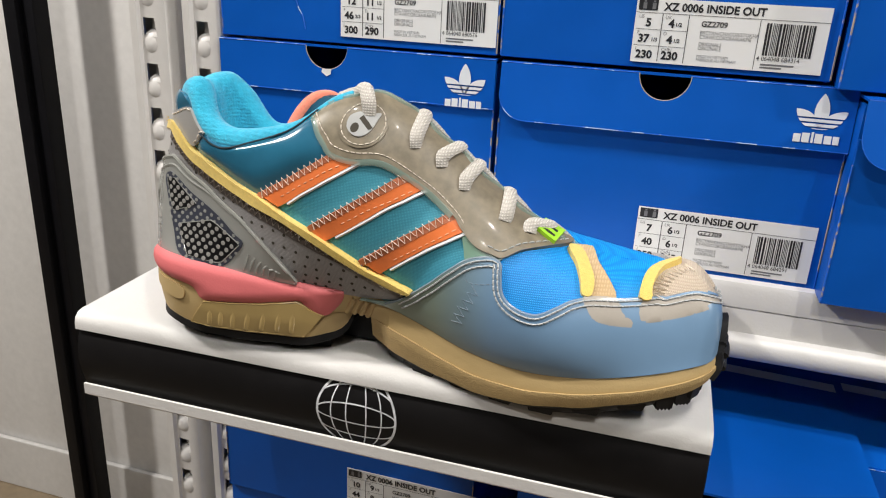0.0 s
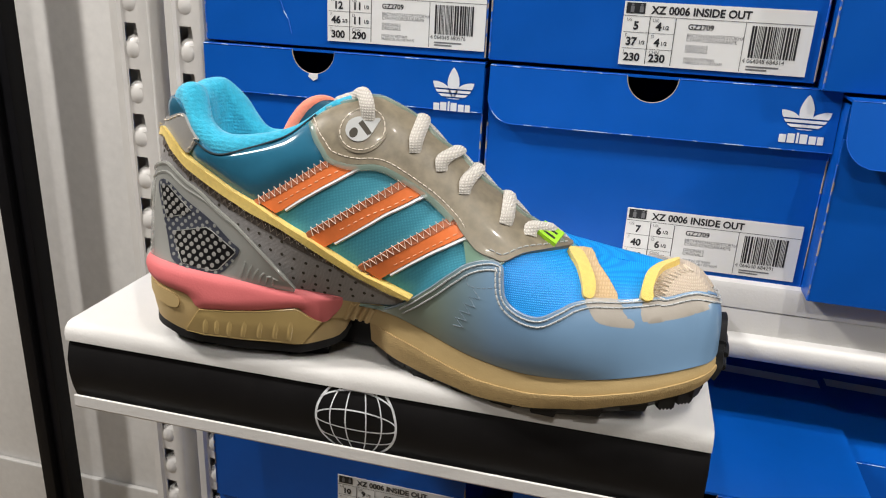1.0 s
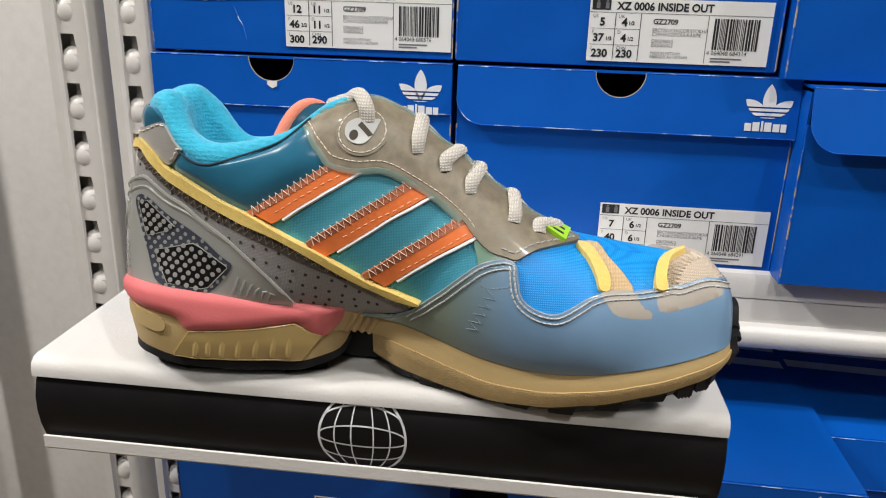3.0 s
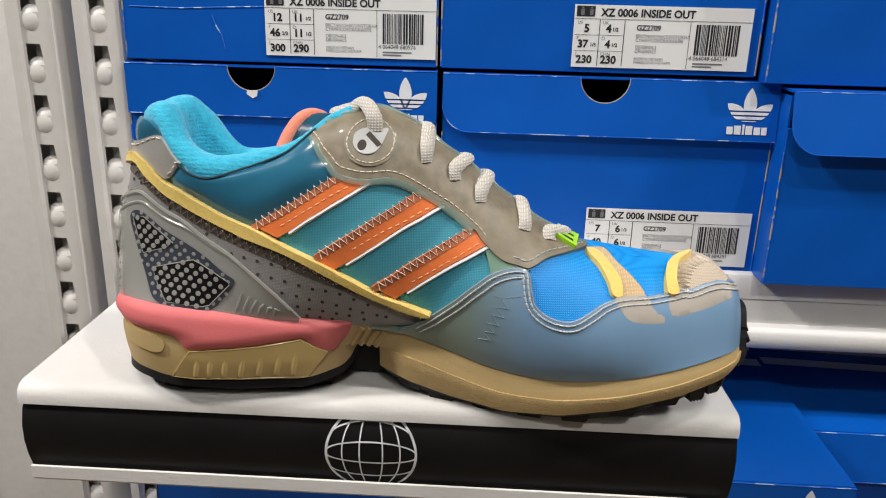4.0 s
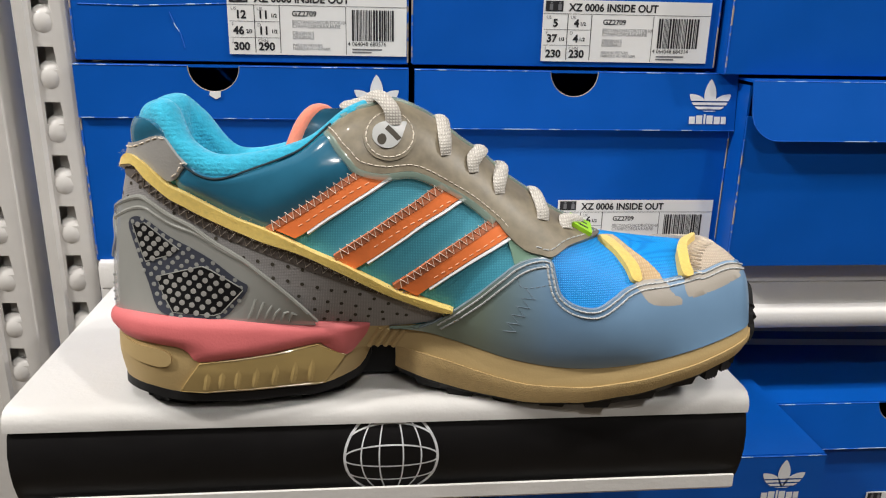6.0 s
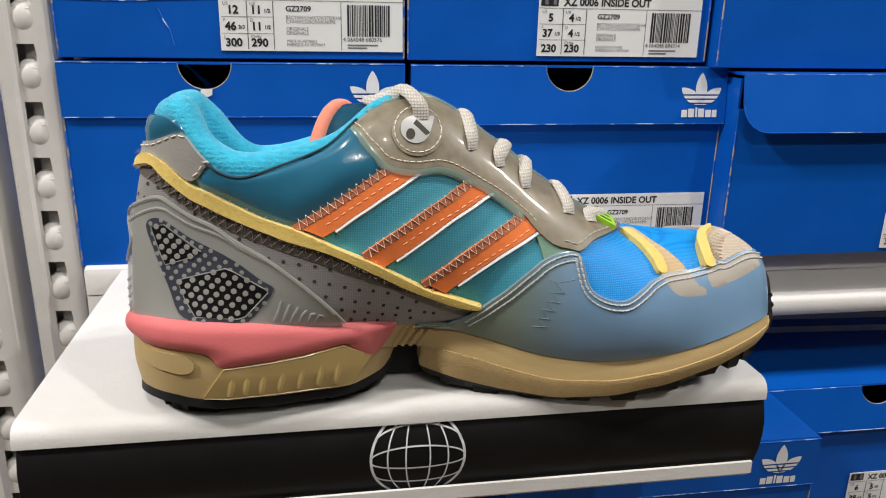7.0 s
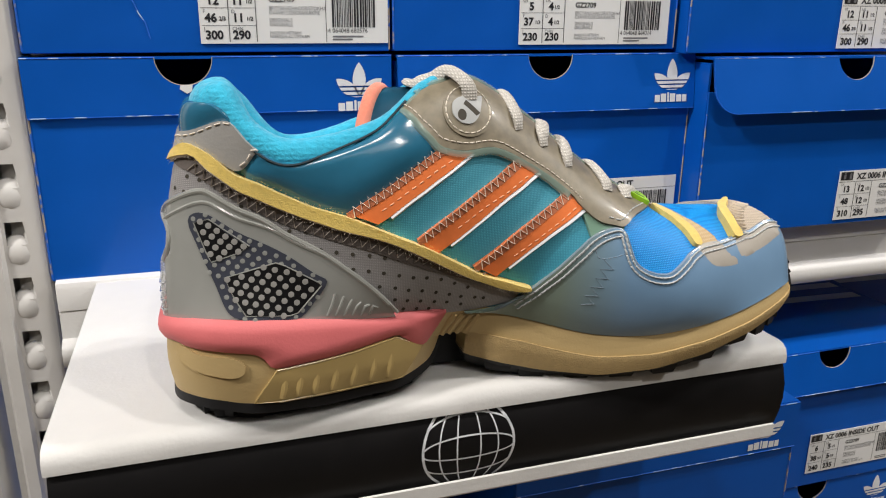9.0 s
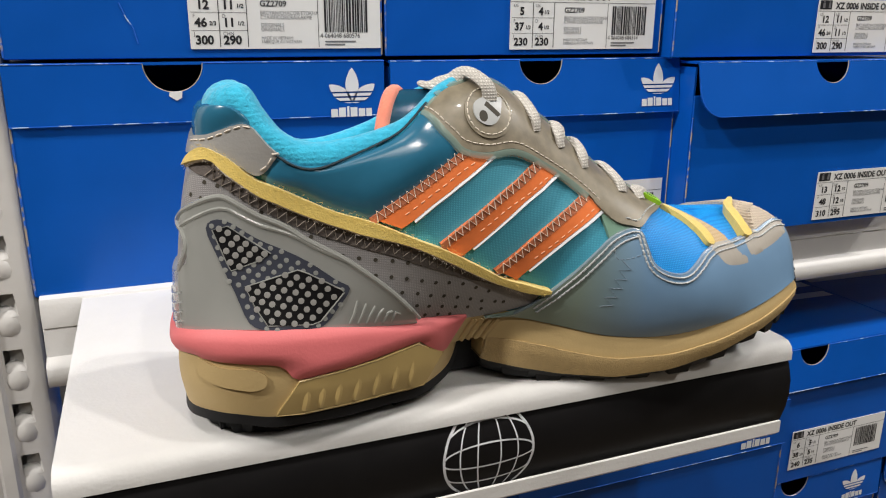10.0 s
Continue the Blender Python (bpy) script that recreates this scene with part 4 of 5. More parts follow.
def patch(name, fn, outline, base, thick, material, parent, label="", **more):
    return part(name, patch_bm(fn, outline, base, thick, **more), material, parent, label)


def along(fn, line, lift, step):
    """Points at even steps along a line on a skin, with their way and normal."""
    fine = [on(fn, u, h, lift) for u, h in rounded(line, 12, False)]
    places = rounded(line, 12, False)
    out, want, run = [], 0.0, 0.0
    for i in range(len(fine) - 1):
        d = (fine[i + 1] - fine[i]).length
        while d > 0 and want <= run + d:
            f = (want - run) / d
            uu = tuple(p + (q - p) * f for p, q in zip(places[i], places[i + 1]))
            out.append((fine[i].lerp(fine[i + 1], f), (fine[i + 1] - fine[i]).normalized(), normal(fn, uu[0], min(uu[1], 0.985))))
            want += step
        run += d
    return out


def shifted(fn, line, metres):
    """A line on a skin moved sideways (to the left of its way) by so many metres."""
    out = []
    for i, (u, h) in enumerate(line):
        a, b = line[max(0, i - 1)], line[min(len(line) - 1, i + 1)]
        du = (Vector(fn(u + 0.004, h)) - Vector(fn(u - 0.004, h))).length / 0.008
        hh = max(0.02, min(0.97, h))
        dh = (Vector(fn(u, hh + 0.02)) - Vector(fn(u, hh - 0.02))).length / 0.04
        x, y = (b[0] - a[0]) * du, (b[1] - a[1]) * dh
        n = math.hypot(x, y) or 1
        out.append((u - y / n * metres / du, h + x / n * metres / dh))
    return out


def stitches_bm(fn, line, lift, length, gap, radius, bm=None):
    bm = bm or bmesh.new()
    for p, d, n in along(fn, line, lift, length + gap):
        a, b = p - d * length / 2, p + d * length / 2
        tube_bm([a - n * radius * 0.8, a + d * length * 0.2 + n * radius * 0.4, b - d * length * 0.2 + n * radius * 0.4, b - n * radius * 0.8], radius, 5, bm)
    return bm


def zigzag_bm(fn, line, lift, step, reach, radius):
    pts, ups = [], []
    for i, (p, d, n) in enumerate(along(fn, line, lift, step)):
        side = n.cross(d)
        pts.append(p + side * (reach if i % 2 else -reach) + n * (0.0003 if i % 2 else 0))
        ups.append(n)
    return tube_bm(pts, radius, 5, ups=ups)


def inside(p, outline):
    hit, m = False, len(outline)
    for i in range(m):
        (x0, y0), (x1, y1) = outline[i], outline[(i + 1) % m]
        if (y0 > p[1]) != (y1 > p[1]) and p[0] < (x1 - x0) * (p[1] - y0) / (y1 - y0) + x0:
            hit = not hit
    return hit


def discs_bm(fn, spots, lift, radius, sides=10, dome=0.0):
    bm = bmesh.new()
    for u, h in spots:
        n = normal(fn, u, h)
        c = on(fn, u, h, lift)
        a = n.cross(Vector((0, 0, 1))).normalized()
        b = n.cross(a)
        ring = [bm.verts.new(c + a * radius * math.cos(2 * math.pi * k / sides) + b * radius * math.sin(2 * math.pi * k / sides)) for k in range(sides)]
        top = bm.verts.new(c + n * dome)
        for k in range(sides):
            bm.faces.new((ring[k], ring[(k + 1) % sides], top))
    return bm


def skin_bm(fn, us, hs, closed=True):
    bm = bmesh.new()
    grid = [[bm.verts.new(fn(u, h)) for h in hs] for u in us]
    for i in range(len(us) if closed else len(us) - 1):
        a, b = grid[i], grid[(i + 1) % len(us)]
        for k in range(len(hs) - 1):
            bm.faces.new((a[k], b[k], b[k + 1], a[k + 1]))
    return bm, grid


shoe = thing("sneaker", "multicoloured low running shoe with orange stripes on a display shelf", "shoe")
LOOPU = [-1 + i / 120 for i in range(240)]
bm, _ = skin_bm(upper, LOOPU, [i / 24 for i in range(25)])
part("upper", bm, TEAL_MESH, shoe, "teal mesh upper")


def lining(u, h):
    x, y, z = upper(u, min(1.0, h))
    n = normal(upper, u, min(0.97, h))
    return (x - n.x * 0.007, y - n.y * 0.007, z + 0.002 - max(0, n.z) * 0.002)


bm = bmesh.new()
bm.faces.new([bm.verts.new(lining(u, 0.1)) for u in LOOPU])
part("insole", bm, TAUPE_FELT, shoe)

# padded collar: a knitted roll over the rim that runs on down the inside
def collar_point(u, k):
    """k: 0 outer lip, 12 inside of the roll, 24 foot of the lining."""
    n = sum((normal(upper, u + d * 0.018, 0.85) for d in (-3, -2, -1, 0, 1, 2, 3)), Vector())
    n.z = 0
    n.normalize()
    back = math.exp(-(u / 0.13) ** 2)
    r = 0.0066 + 0.0016 * back - 0.0030 * max(0.0, (abs(u) - 0.28) / 0.15)
    c = Vector(upper(u, 0.94)) - n * (r * 0.80) + Vector((0, 0, 0.0012 - 0.0030 * back))
    if k <= 12:
        a = radians(-22 + 202 * k / 12)
        return c + n * (r * math.cos(a)) + Vector((0, 0, r * 1.08 * math.sin(a)))
    f = (k - 12) / 12
    foot = station(u)[2] + 0.010
    return c - n * (r + 0.0012 * math.sin(math.pi * min(1, f * 1.3))) + Vector((0, 0, (foot - c.z) * f))


bm, _ = skin_bm(collar_point, [-0.43 + i * 0.86 / 130 for i in range(131)], range(25), False)
part("collar", bm, CYAN_KNIT, shoe, "cyan ribbed knit padded collar and lining")

# the seam between the knit and the ankle panel, its shade a dark strand
part("collar_seam_shade", tube_bm([on(upper, 0.205 + 0.175 * k / 30, 0.945, 0.0034) for k in range(31)], 0.0005, 6), SEAM_SHADE, shoe, "seam under the collar, its shade painted dark")

# overlays
patch("ankle_panel", upper, ANKLE, 0.0, 0.0010, ANKLE_TPU, shoe, "glossy dark teal ankle panel", puff=0.0028)
patch("heel_dome", upper, HEELDOME, 0.0, 0.0012, ANKLE_TPU, shoe, "glossy dark teal heel pad", soft="open", puff=0.0022)
patch("heel_band", upper, SILVER, 0.0004, 0.0022, SILVER_FILM, shoe, "silver heel band", soft="open")
part("stitching", stitches_bm(upper, [(u - 0.004, min(h, 0.96)) for u, h in SILVER[6:9]], 0.0030, 0.0024, 0.0012, 0.0003), THREAD, shoe)
part("stitching", stitches_bm(upper, [(u, h - 0.025) for u, h in SILVER[1:5]], 0.0028, 0.0024, 0.0012, 0.0003), THREAD, shoe)
patch("perforated_panel", upper, GREYPANEL, 0.0002, 0.0010, GREY_MESH, shoe, "grey perforated side panel", edge=0, soft="open")
patch("felt_band", upper, BAND, 0.0011, 0.0006, TAUPE_FELT, shoe, "dark taupe band with zigzag stitching")
patch("piping", upper, YELLOW, 0.0008, 0.0034, YELLOW_SUEDE, shoe, "yellow suede piping strip", edge=0.0009)
low_edge = BAND[:12]
part("zigzag", zigzag_bm(upper, [(u + 0.003, h + 0.022) for u, h in low_edge], 0.0020, 0.0019, 0.0018, 0.00028), THREAD_TAUPE, shoe)
part("piping_edge", tube_bm([on(upper, u, h, 0.0022) for u, h in rounded(YELLOW_LOW, 6, False)], 0.0008, 6), THREAD, shoe, "pale raw edge")
# Flat dark discs: the shade inside each perforation, put in as colour.
dark_holes = discs_bm(upper, PERF, 0.00135, 0.00085, 8)
tagged(part("perforation", dark_holes, HOLE_SHADE, shoe), kind="stuff")



def fuzz_bm(fn, line, lift, count, long, seed, spread=0.0012):
    """Loose fibres that stand off a raw edge."""
    rng, bm = random.Random(seed), bmesh.new()
    places = along(fn, line, lift, 0.0004)
    for _ in range(count):
        p, d, n = rng.choice(places)
        side = n.cross(d)
        a = p + side * rng.uniform(-spread, spread) + n * rng.uniform(-0.0006, 0.0008)
        way = (n * rng.uniform(0.3, 1.0) + side * rng.uniform(-1.2, 1.2) + d * rng.uniform(-0.9, 0.9)).normalized() * long * rng.uniform(0.5, 1.2)
        tube_bm([a, a + way * 0.55 + d * rng.uniform(-0.0003, 0.0003), a + way], 0.00004, 3, bm)
    return bm


tagged(part("loose_fibre", fuzz_bm(upper, YELLOW_LOW, 0.0026, 900, 0.0016, 3, 0.0009), THREAD, shoe, "pale loose fibres on the raw edge"), kind="stuff")
tagged(part("loose_fibre", fuzz_bm(upper, YELLOW[:15], 0.0042, 700, 0.0012, 4, 0.0016), YELLOW_SUEDE, shoe, "yellow loose fibres of the suede"), kind="stuff")
counter = patch("heel_counter", upper, COUNTER, 0.0010, 0.0022, COUNTER_TPU, shoe, "translucent grey moulded heel counter", edge=0.0014, soft="open")
part("rim", tube_bm([on(upper, u, h, 0.0030) for u, h in rounded(COUNTER[2:-1], 6, False)], 0.0011, 8), COUNTER_TPU, counter)
patch("smoked_window", upper, BACKING, 0.0031, 0.0004, SMOKE, counter, "smoky net backing")
for w in (WINDOWA, WINDOWB):
    patch("net_window", upper, w, 0.0033, 0.0005, BLACK_NET, counter, "black net window", soft=False, edge=0.0004)
    part("window_rim", tube_bm([on(upper, u, h, 0.0037) for u, h in w], 0.0003, 6, closed=True), COUNTER_TPU, counter)
for k in range(6):
    u = 0.284 + 0.0072 * k
    part("rib", tube_bm([on(upper, u, 0.035, 0.0030), on(upper, u + 0.004, 0.075, 0.0036), on(upper, u + 0.008, 0.125 - 0.012 * k, 0.0030)], 0.0006, 6), COUNTER_TPU, counter)
for k in range(4):
    part("rib", tube_bm([on(upper, u * 0.01 - 0.02, 0.03 + 0.028 * k + (u - 2) * 0.0012, 0.0031) for u in range(0, 9)], 0.0006, 6), COUNTER_TPU, counter)
inset = [(u + 0.010, h - 0.035) for u, h in COUNTER[5:14]]
part("ridge", tube_bm([on(upper, u, h, 0.0031) for u, h in rounded(inset, 6, False)], 0.0008, 6), COUNTER_TPU, counter)
spots, u0, h0 = [], 0.2, 0.2
du = (Vector(upper(u0 + 0.01, h0)) - Vector(upper(u0 - 0.01, h0))).length / 0.02
dh = (Vector(upper(u0, h0 + 0.02)) - Vector(upper(u0, h0 - 0.02))).length / 0.04
for r in range(-14, 15):
    for c in range(-16, 17):
        a, b = (c + (r % 2) * 0.5) * 0.0039, r * 0.0032
        uu, hh = u0 + (a * 0.97 + b * 0.12) / du, h0 + (b * 0.97 - a * 0.12) / dh
        spots.append((uu, hh))
inner = [s for s in spots if inside(s, WINDOWA) or inside(s, WINDOWB)]
outer = [s for s in spots if inside(s, BACKING) and s not in inner]
tagged(part("net_dot", discs_bm(upper, inner, 0.0040, 0.0012, 12, 0.0001), NET_DOT, counter), kind="stuff")
tagged(part("net_dot", discs_bm(upper, outer, 0.00365, 0.00095, 12, 0.0001), COUNTER_TPU, counter), kind="stuff")

# three stripes
for s in (STRIPEA, STRIPEB, STRIPEC):
    top, bottom = rounded(s[:5], 4, False), rounded(s[5:], 4, False)
    stripe = patch("stripe", upper, top + bottom, 0.0006, 0.0013, ORANGE_FILM, shoe, "orange side stripe with zigzag stitching", soft=False)
    patch("net_edge", upper, top + shifted(upper, top, -0.0030)[::-1], 0.0015, 0.0006, ORANGE_NET, stripe, "dark orange net edge", soft=False)
    part("zigzag", zigzag_bm(upper, shifted(upper, top, -0.0010)[1:], 0.0021, 0.0017, 0.0021, 0.00026), THREAD, stripe, "pale zigzag thread")
    part("stitching", stitches_bm(upper, shifted(upper, top, -0.0066)[5:], 0.0017, 0.0024, 0.0012, 0.0003), THREAD_ORANGE, stripe)
    under = bottom[:-2]
    part("edging", tube_bm([on(upper, u, h, 0.0008) for u, h in shifted(upper, under, 0.0008)], 0.0014, 6, flat=0.7), PRINT_WHITE, stripe, "white cord edging")

# toe and vamp
for flip in (False, True):
    patch("vamp", upper, VAMP, 0.0, 0.0006, BLUE_MESH, shoe, "bright blue mesh vamp", mirror=flip, soft=False)
    patch("toe_cap", upper, TOECAP, 0.0003, 0.0018, BEIGE_CLOTH, shoe, "beige cloth toe cap", mirror=flip)
patch("mudguard", upper, MUDGUARD, 0.0002, 0.0024, MUD_TPU, shoe, "translucent blue-grey toe guard", edge=0.0012, soft="open")
part("seam", stitches_bm(upper, SEAM + SEAM[:1], 0.0026, 0.0018, 0.0008, 0.0002), MUD_EDGE, shoe)
part("zigzag", zigzag_bm(upper, GHOST, 0.0026, 0.0022, 0.0026, 0.0002), MUD_EDGE, shoe)
part("guard_edge", tube_bm([on(upper, u, h, 0.0018) for u, h in rounded(GUARD_LINE, 6, False)], 0.0009, 8, flat=0.8), MUD_EDGE, shoe, "pale clear edge of the toe guard")
patch("toe_cap_underlay", upper, TOELOW, 0.0025, 0.0002, BEIGE_UNDER, shoe, "beige layer showing through the toe guard", edge=0)
patch("strap_underlay", upper, STRAPLOW, 0.0025, 0.0002, BEIGE_UNDER, shoe, "beige layer showing through the toe guard", edge=0)
patch("strap", upper, STRAP, 0.0006, 0.0014, STRAP_TAPE, shoe, "tan woven vamp strap")
patch("strap_edge", upper, STRAPEDGE, 0.0014, 0.0016, YELLOW_SUEDE, shoe, "yellow suede strap edge")
patch("toe_edge", upper, TOEEDGE, 0.0014, 0.0034, YELLOW_SUEDE, shoe, "yellow suede toe cap edge")
for inset_by in (0.0013, 0.0035):
    line = shifted(upper, rounded(GUARD_LINE[1:], 4, False), -inset_by)
    part("stitching", stitches_bm(upper, line, 0.0028, 0.0022, 0.0004, 0.00045), THREAD_CLEAR, shoe, "clear thread stitching")
part("zigzag", zigzag_bm(upper, TOEZIG, 0.0026, 0.0013, 0.0030, 0.0004), THREAD, shoe)

# eyestay
patch("green_panel", upper, GREENPART, 0.0004, 0.0012, GREEN_TPU, shoe, "pale green translucent side panel")
stay = patch("eyestay", upper, EYESTAY, 0.0008, 0.0020, EYESTAY_TPU, shoe, "glossy taupe translucent eyestay", edge=0.0012)
low = EYESTAY[0:12]
part("edge_trim", tube_bm([on(upper, u, h - 0.012, 0.0018) for u, h in rounded(low[:-1], 6, False)], 0.0018, 8, flat=0.7), EDGE_TPU, stay, "pale green clear edge")
part("stitching", stitches_bm(upper, [(u + 0.004, h + 0.025) for u, h in low], 0.0029, 0.0020, 0.0008, 0.00027), THREAD, stay)
part("edge_trim", tube_bm([on(upper, 0.392 + 0.29 * k / 60, 0.955 + 0.02 * math.sin(k * 0.62), 0.0026) for k in range(61)], 0.0015, 8, flat=0.8), EDGE_TPU, stay)
front = EYESTAY[13:18]
part("stitching", stitches_bm(upper, [(u - 0.003, h + 0.03) for u, h in front], 0.0029, 0.0024, 0.001, 0.00035), THREAD_CLEAR, stay)
RING_U, RING_H = EYERING[0]
patch("eyelet_ring", upper, [(RING_U + 0.030 * math.cos(a * math.pi / 8), RING_H + 0.130 * math.sin(a * math.pi / 8)) for a in range(16)], 0.0024, 0.0010, EYESTAY_TPU, stay)
part("stitching", stitches_bm(upper, [(RING_U + 0.027 * math.cos(a * math.pi / 8), RING_H + 0.115 * math.sin(a * math.pi / 8)) for a in range(17)], 0.0035, 0.0020, 0.0008, 0.00027), THREAD, stay)
eyelet = patch("eyelet", upper, EYELET, 0.0030, 0.0010, EYELET_PLASTIC, stay, "grey-white plastic lace eyelet")
eu, eh = (sum(p[k] for p in EYELET) / len(EYELET) for k in (0, 1))
hu, hh = EYEHOLE[0]
# Dark patches on the eyelet paint the shade of its hole and slot.
patch("eyelet_hole", upper, [(hu + 0.0052 * math.cos(a * math.pi / 6), hh + 0.026 * math.sin(a * math.pi / 6)) for a in range(12)], 0.0039, 0.0002, HOLE_SHADE, eyelet, edge=0)
slot = rounded(EYESLOT, 4, False)
patch("eyelet_slot", upper, shifted(upper, slot, 0.0011) + shifted(upper, slot, -0.0011)[::-1], 0.0039, 0.0002, HOLE_SHADE, eyelet, edge=0, soft=False)

# tongue
def tongue(s, w):
    """s: 0 top edge to 1 toe end; w: -1 outer to 1 inner side."""
    u = 0.365 + 0.325 * s
    l, r = Vector(upper(u, 1.0)), Vector(upper(-u, 1.0))
    p = l.lerp(r, 0.5 + 0.5 * w)
    mid = 1.2885 if s < 0.3 else (l.z + r.z) / 2 + 0.001
    if 0.3 <= s < 0.45:
        mid = 1.2885 + (mid - 1.2885) * (s - 0.3) / 0.15
    side = min(l.z, 1.286) - 0.005 - 0.010 * max(0.0, 1 - 5 * s)
    p.z = side + (mid - side) * (1 - abs(w) ** 2.2)
    p.x += (0.013 * w - 0.003) * max(0.0, 1 - 3 * s)
    return p


bm = bmesh.new()
rows = [[bm.verts.new(tongue(i / 24, -0.95 + 1.9 * k / 12)) for k in range(13)] for i in range(25)]
for i in range(24):
    for k in range(12):
        bm.faces.new((rows[i][k], rows[i][k + 1], rows[i + 1][k + 1], rows[i + 1][k]))
bmesh.ops.solidify(bm, geom=bm.faces[:], thickness=0.004)
ton = part("tongue", bm, ANKLE_TPU, shoe, "teal tongue with a coral fleece edge")
part("tongue_edge", tube_bm([Vector(tongue(0, -1.0 + 1.5 * k / 16)) + Vector((-0.001, 0, -0.0008)) for k in range(17)], 0.0029, 10), CORAL_FLEECE, ton, "coral fleece edge")

# laces
for i, (u, h) in enumerate(LACEHOLES):
    tu = LACETOPS[i][0] - 0.004
    a = on(upper, u, min(h, 0.85), 0.0020)
    b = on(upper, u - 0.003, min(0.92, h + 0.06), 0.0040)
    c = on(upper, tu + 0.006, 0.97, 0.0042)
    l, r = Vector(upper(tu, 1.0)), Vector(upper(-tu - 0.03, 1.0))
    pts = [a, b, c, l.lerp(r, 0.2) + Vector((0, 0, 0.0030)), l.lerp(r, 0.55) + Vector((0, 0, 0.0028)), l.lerp(r, 0.9) + Vector((0, 0, 0.0015)), r + Vector((0, 0.002, -0.001))]
    pts = [Vector(p) for p in rounded([tuple(p) for p in pts], 5, False)]
    ups = [normal(upper, u, 0.85).lerp(Vector((0.3, 0, 1)), min(1, k / 12)).normalized() for k in range(len(pts))]
    part("lace", tube_bm(pts, 0.0034, 10, flat=0.52, ups=ups), LACE_COTTON, shoe, "pale grey flat woven lace")
a = on(upper, eu + 0.006, eh + 0.03, 0.003)
pts = [a, on(upper, eu + 0.004, eh + 0.10, 0.0062), on(upper, eu - 0.004, 0.94, 0.0058), Vector(upper(eu - 0.022, 1)) + Vector((0, 0.001, 0.0036)),
       Vector(upper(eu - 0.045, 1)) + Vector((0, 0.009, 0.0045)), Vector(upper(eu - 0.05, 1)) + Vector((0.004, 0.022, 0.0045)), Vector(upper(-eu + 0.02, 1)) + Vector((0, 0, 0.002))]
pts = [Vector(p) for p in rounded([tuple(p) for p in pts], 5, False)]
part("lace", tube_bm(pts, 0.0034, 10, flat=0.45, ups=[Vector((0, -0.6, 0.8))] * len(pts)), LACE_COTTON, shoe)
tu, th = LACEHOLES[-1]
patch("lace_tag", upper, [(tu + 0.002, 0.86), (tu + 0.028, 0.84), (tu + 0.030, 0.985), (tu + 0.004, 0.99)], 0.0040, 0.0008, TAG_GREEN, shoe, "lime green lace tag", soft=False)
for k in (0, 1):
    patch("tag_print", upper, [(tu + 0.009, 0.88 + 0.05 * k), (tu + 0.024, 0.87 + 0.05 * k), (tu + 0.024, 0.89 + 0.05 * k), (tu + 0.009, 0.90 + 0.05 * k)], 0.0047, 0.0002, INK, shoe, soft=False, edge=0)


# sole
def sole_part(name, us, k0, k1, material, label="", drop=0.0, shrink=0.0, steps=10):
    """A slab of the sole over part of its outline, closed above and below."""
    def fn(u, k):
        x, y, z = sole(u, max(0.0, k))
        cx, cy = -0.11, 0.345
        return (x + (cx - x) * shrink * 0.5, y + (cy - y) * shrink * 2, z + (k if k < 0 else 0) - drop)
    bm, grid = skin_bm(fn, us, [k0 + (k1 - k0) * i / steps for i in range(steps + 1)])
    for g in (0, -1):
        bm.faces.new([r[g] for r in grid])
    return part(name, bm, material, shoe, label)


def span(a, b, n=90):
    return [a + (b - a) * i / n for i in range(n + 1)]


HEEL_END, FORE_START = 0.413, 0.442
heel_us = span(-HEEL_END, HEEL_END, 120)
fore_us = span(FORE_START, 2 - FORE_START, 140)
sole_part("heel_midsole", heel_us, 0.0, 1.0, TAN_FOAM, "tan foam heel midsole")
sole_part("fore_midsole", fore_us, 0.0, 1.0, TAN_FOAM, "tan foam forefoot midsole")


def shank_point(u, h):
    """The side of the bridge over the arch; h: 0 lower edge, 1 feather line."""
    x, y, z = sole(u, 0.62 + 0.38 * h)
    return (x, y, station(u)[2] + 0.001 - 0.0130 * (1 - h))


bm, grid = skin_bm(shank_point, span(HEEL_END - 0.03, FORE_START + 0.03, 20) + span(-FORE_START - 0.03, -HEEL_END + 0.03, 20), [i / 6 for i in range(7)])
for g in (0, -1):
    bm.faces.new([r[g] for r in grid])
part("shank", bm, TAN_FOAM, shoe, "tan ribbed arch bridge")
for k in range(4):
    u = HEEL_END - 0.003 + k * 0.0095
    part("rib", tube_bm([on(shank_point, u + f * 0.013, 0.02 + f * 0.80, 0.0003) for f in (0, 0.25, 0.5, 0.75, 1)], 0.0012, 8), TAN_FOAM, shoe)
patch("pink_wedge", sole, PINK, 0.0, 0.0012, PINK_FOAM, shoe, "pink foam heel wedge", edge=0.0012, soft="open", puff=0.0024)
pod = patch("support_pod", sole, POD, 0.0, 0.0016, POD_TPU, shoe, "translucent amber heel support pod", soft=False, edge=0.0010)
part("rim", tube_bm([on(sole, u, h, 0.0014) for u, h in POD], 0.0005, 6, closed=True), POD_TPU, pod)
for k in range(7):
    f = k / 6
    u = 0.232 + 0.105 * f
    part("rib", tube_bm([on(sole, u, 0.10 + 0.06 * f, 0.0006), on(sole, u + 0.003, 0.24 + 0.1 * f, 0.0009), on(sole, u + 0.005, 0.36 + 0.2 * f, -0.0004)], 0.0017, 8), POD_TPU, pod)
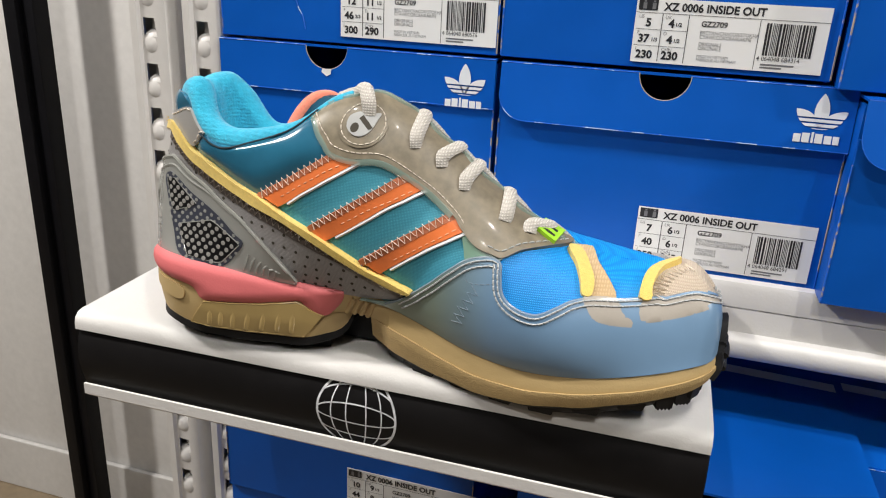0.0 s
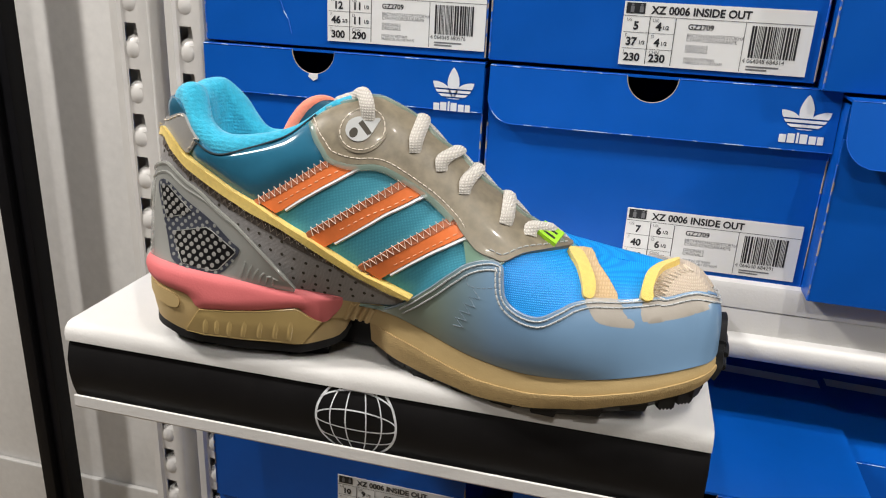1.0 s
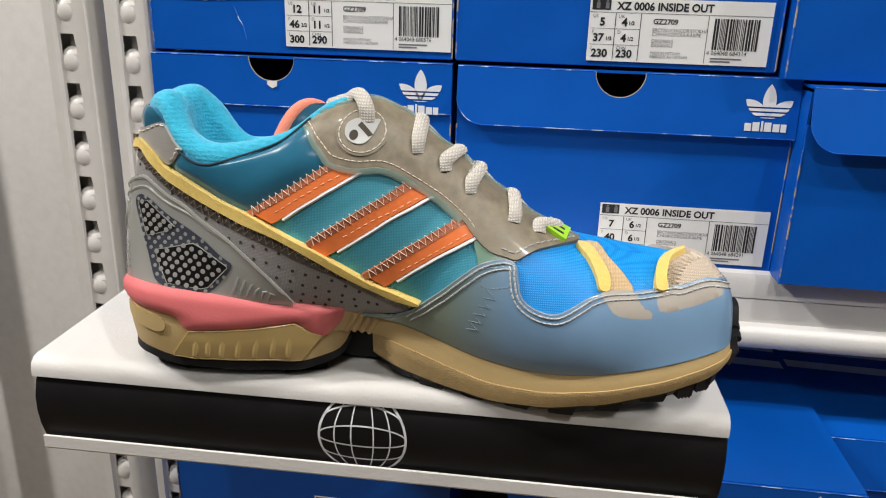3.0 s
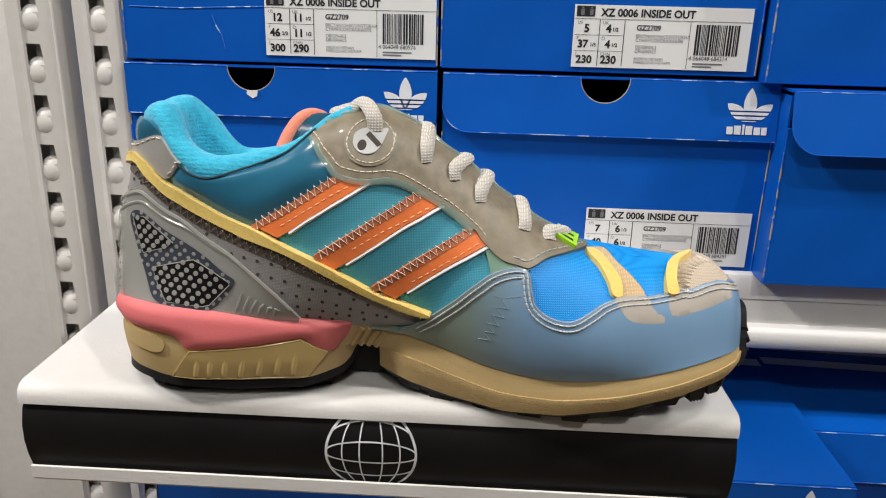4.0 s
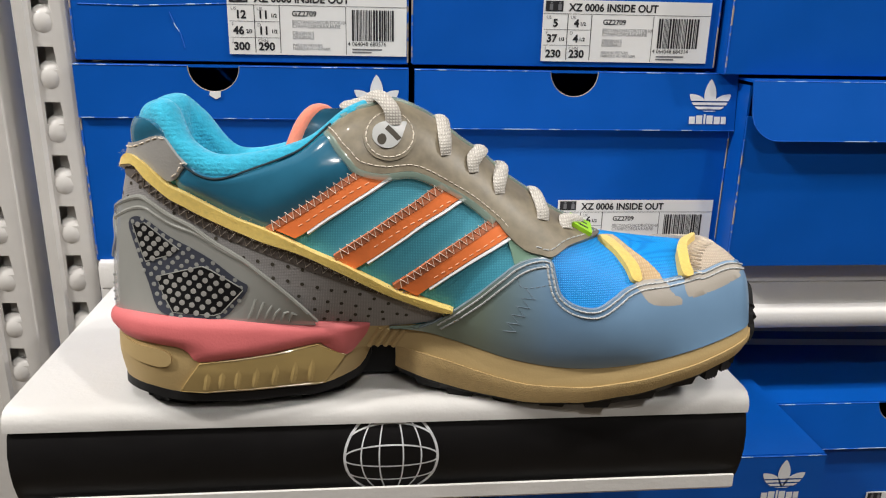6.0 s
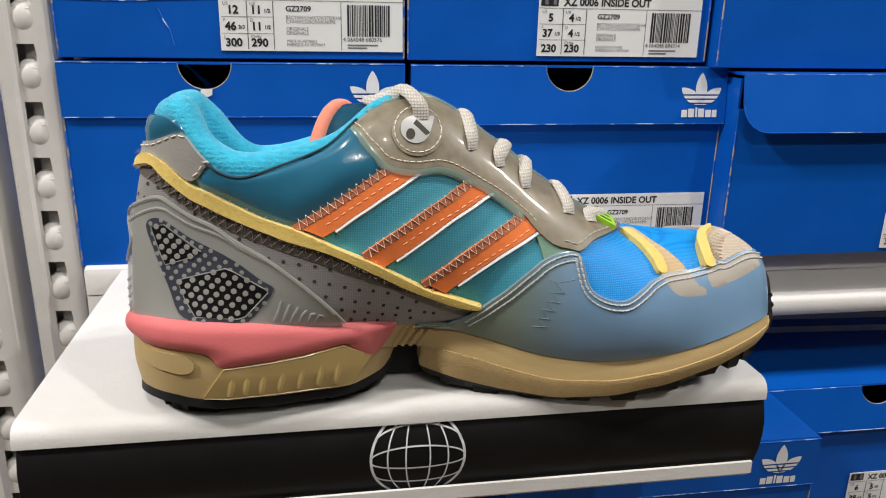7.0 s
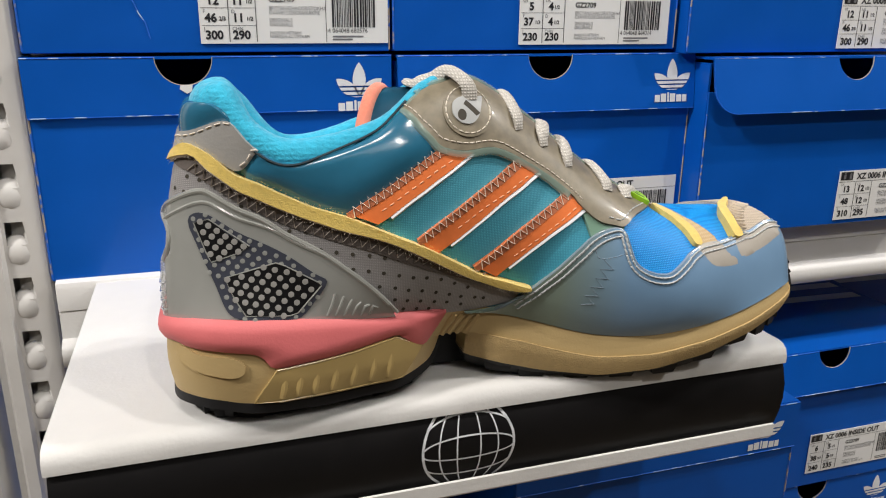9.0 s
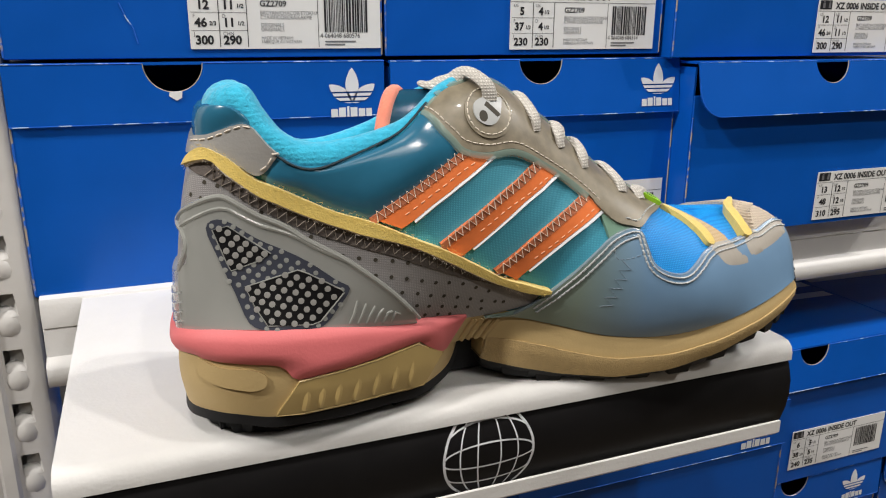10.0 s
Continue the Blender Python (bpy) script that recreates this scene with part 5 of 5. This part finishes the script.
SIDEWALL = [(FORE_START + 0.001, 0.02), (FORE_START + 0.002, 0.5), (0.52, 0.5), (0.60, 0.44), (0.70, 0.42), (0.80, 0.44), (0.90, 0.50), (0.95, 0.55), (0.955, 0.02)]
patch("sidewall", sole, SIDEWALL, -0.0002, 0.0011, TAN_ROUGH, shoe, "rough textured tan sidewall", soft=False)
patch("heel_groove", sole, HEELGROOVE, -0.0002, 0.0011, TAN_FOAM, shoe, edge=0.0012)


# outsole and lugs
def tread(us, name, label):
    """Black rubber under a midsole slab, drawn in towards the ground."""
    bm, grid = skin_bm(tread_point, us, [0, 1, 2, 3])
    for g in (0, -1):
        bm.faces.new([r[g] for r in grid])
    return part(name, bm, RUBBER, shoe, label)


def tread_point(u, k):
    x, y, z = sole(u, 0.0)
    n = normal(sole, u, 0.05)
    out, zz = ((-0.012, max(1.1572, z - 0.0105)), (-0.0055, max(1.1585, z - 0.0065)), (0.0006, z - 0.0030) if abs(u) < 0.43 or abs(u) > 1.57 else (-0.0018, z - 0.0020), (0.0003, z + 0.0010))[k]
    return (x + n.x * out, y + n.y * out, zz)


tread(heel_us, "heel_outsole", "black rubber heel outsole")
tread(fore_us, "fore_outsole", "black rubber forefoot outsole")


def lug(u, wide, deep, out, teeth=0):
    """A tread block at the rim, down to the shelf or a little short of it."""
    x, y, z = sole(u, 0.0)
    n = normal(sole, u, 0.05)
    n.z = 0
    n.normalize()
    d = Vector((-n.y, n.x, 0))
    bm = bmesh.new()
    z0 = max(1.1572, z - deep)
    c = Vector((x, y, 0))
    edge = [(-0.5, z - 0.0015), (-0.46, z0 + 0.0008)]
    for i in range(teeth):
        f = -0.42 + 0.84 * (i + 0.5) / teeth
        g = 0.42 / teeth * 0.8
        edge += [(f - g, z0 + 0.0009), (f - g * 0.3, z0), (f + g * 0.3, z0), (f + g, z0 + 0.0009)]
    edge += [(0.46, z0 + 0.0008), (0.5, z - 0.0015)]
    if not teeth:
        edge[1:3] = [(-0.44, z0 + 0.0008), (-0.40, z0), (0.40, z0), (0.44, z0 + 0.0008)]
    rings = []
    for o in (out, -0.018):
        rings.append([bm.verts.new((c + d * w * wide + n * (o - (0.0008 if o == out and zz < z0 + 0.002 else 0))).xy.to_3d() + Vector((0, 0, zz))) for w, zz in edge])
    bm.faces.new(rings[0])
    bm.faces.new(rings[1][::-1])
    m = len(edge)
    for i in range(m):
        bm.faces.new((rings[0][i], rings[1][i], rings[1][(i + 1) % m], rings[0][(i + 1) % m]))
    bmesh.ops.recalc_face_normals(bm, faces=bm.faces[:])
    part("lug", bm, RUBBER, shoe, smooth=False)


for sign in (1, -1):
    for u in (0.03, 0.10, 0.165, 0.235, 0.30, 0.36):
        lug(sign * u, 0.023, 0.0110, -0.0080)
    for u in (0.48, 0.535, 0.59, 0.645, 0.70, 0.755, 0.81):
        lug(sign * u, 0.0130, 0.0058, -0.0022)
    for u in (0.855, 0.892, 0.93, 0.965):
        lug(sign * u, 0.0080, 0.0088, -0.0016, 4)

# Black block that stands for the shaded midsole behind the arch gap.
part("arch_shade", box_bm(-0.156, -0.116, 0.340, 0.365, 1.1600, 1.192, 0.003), RUBBER, shoe)

# rubber toe bumper
BUMPER = [(0.945, 0.05), (0.957, 0.55), (0.972, 1.02), (1.03, 1.02), (1.06, 0.6), (1.07, 0.05)]
patch("toe_bumper", sole, BUMPER, 0.0, 0.0030, RUBBER, shoe, "black rubber toe bumper", soft="open")
patch("toe_bumper", upper, [(0.962, 0.0), (0.970, 0.22), (0.982, 0.40), (1.02, 0.42), (1.04, 0.2), (1.05, 0.0)], 0.0022, 0.0030, RUBBER, shoe, soft="open")
for k in range(3):
    part("bumper_rib", tube_bm([on(sole, 0.968 + 0.02 * f, 0.28 + 0.42 * k, 0.0028) for f in (0, 0.5, 1, 1.5, 2)], 0.0021, 8, flat=0.8), RUBBER, shoe)

c = Vector((-0.105, 0.345, 1.157))
shoe.location = c
for o in shoe.children:
    o.location = o.location - c
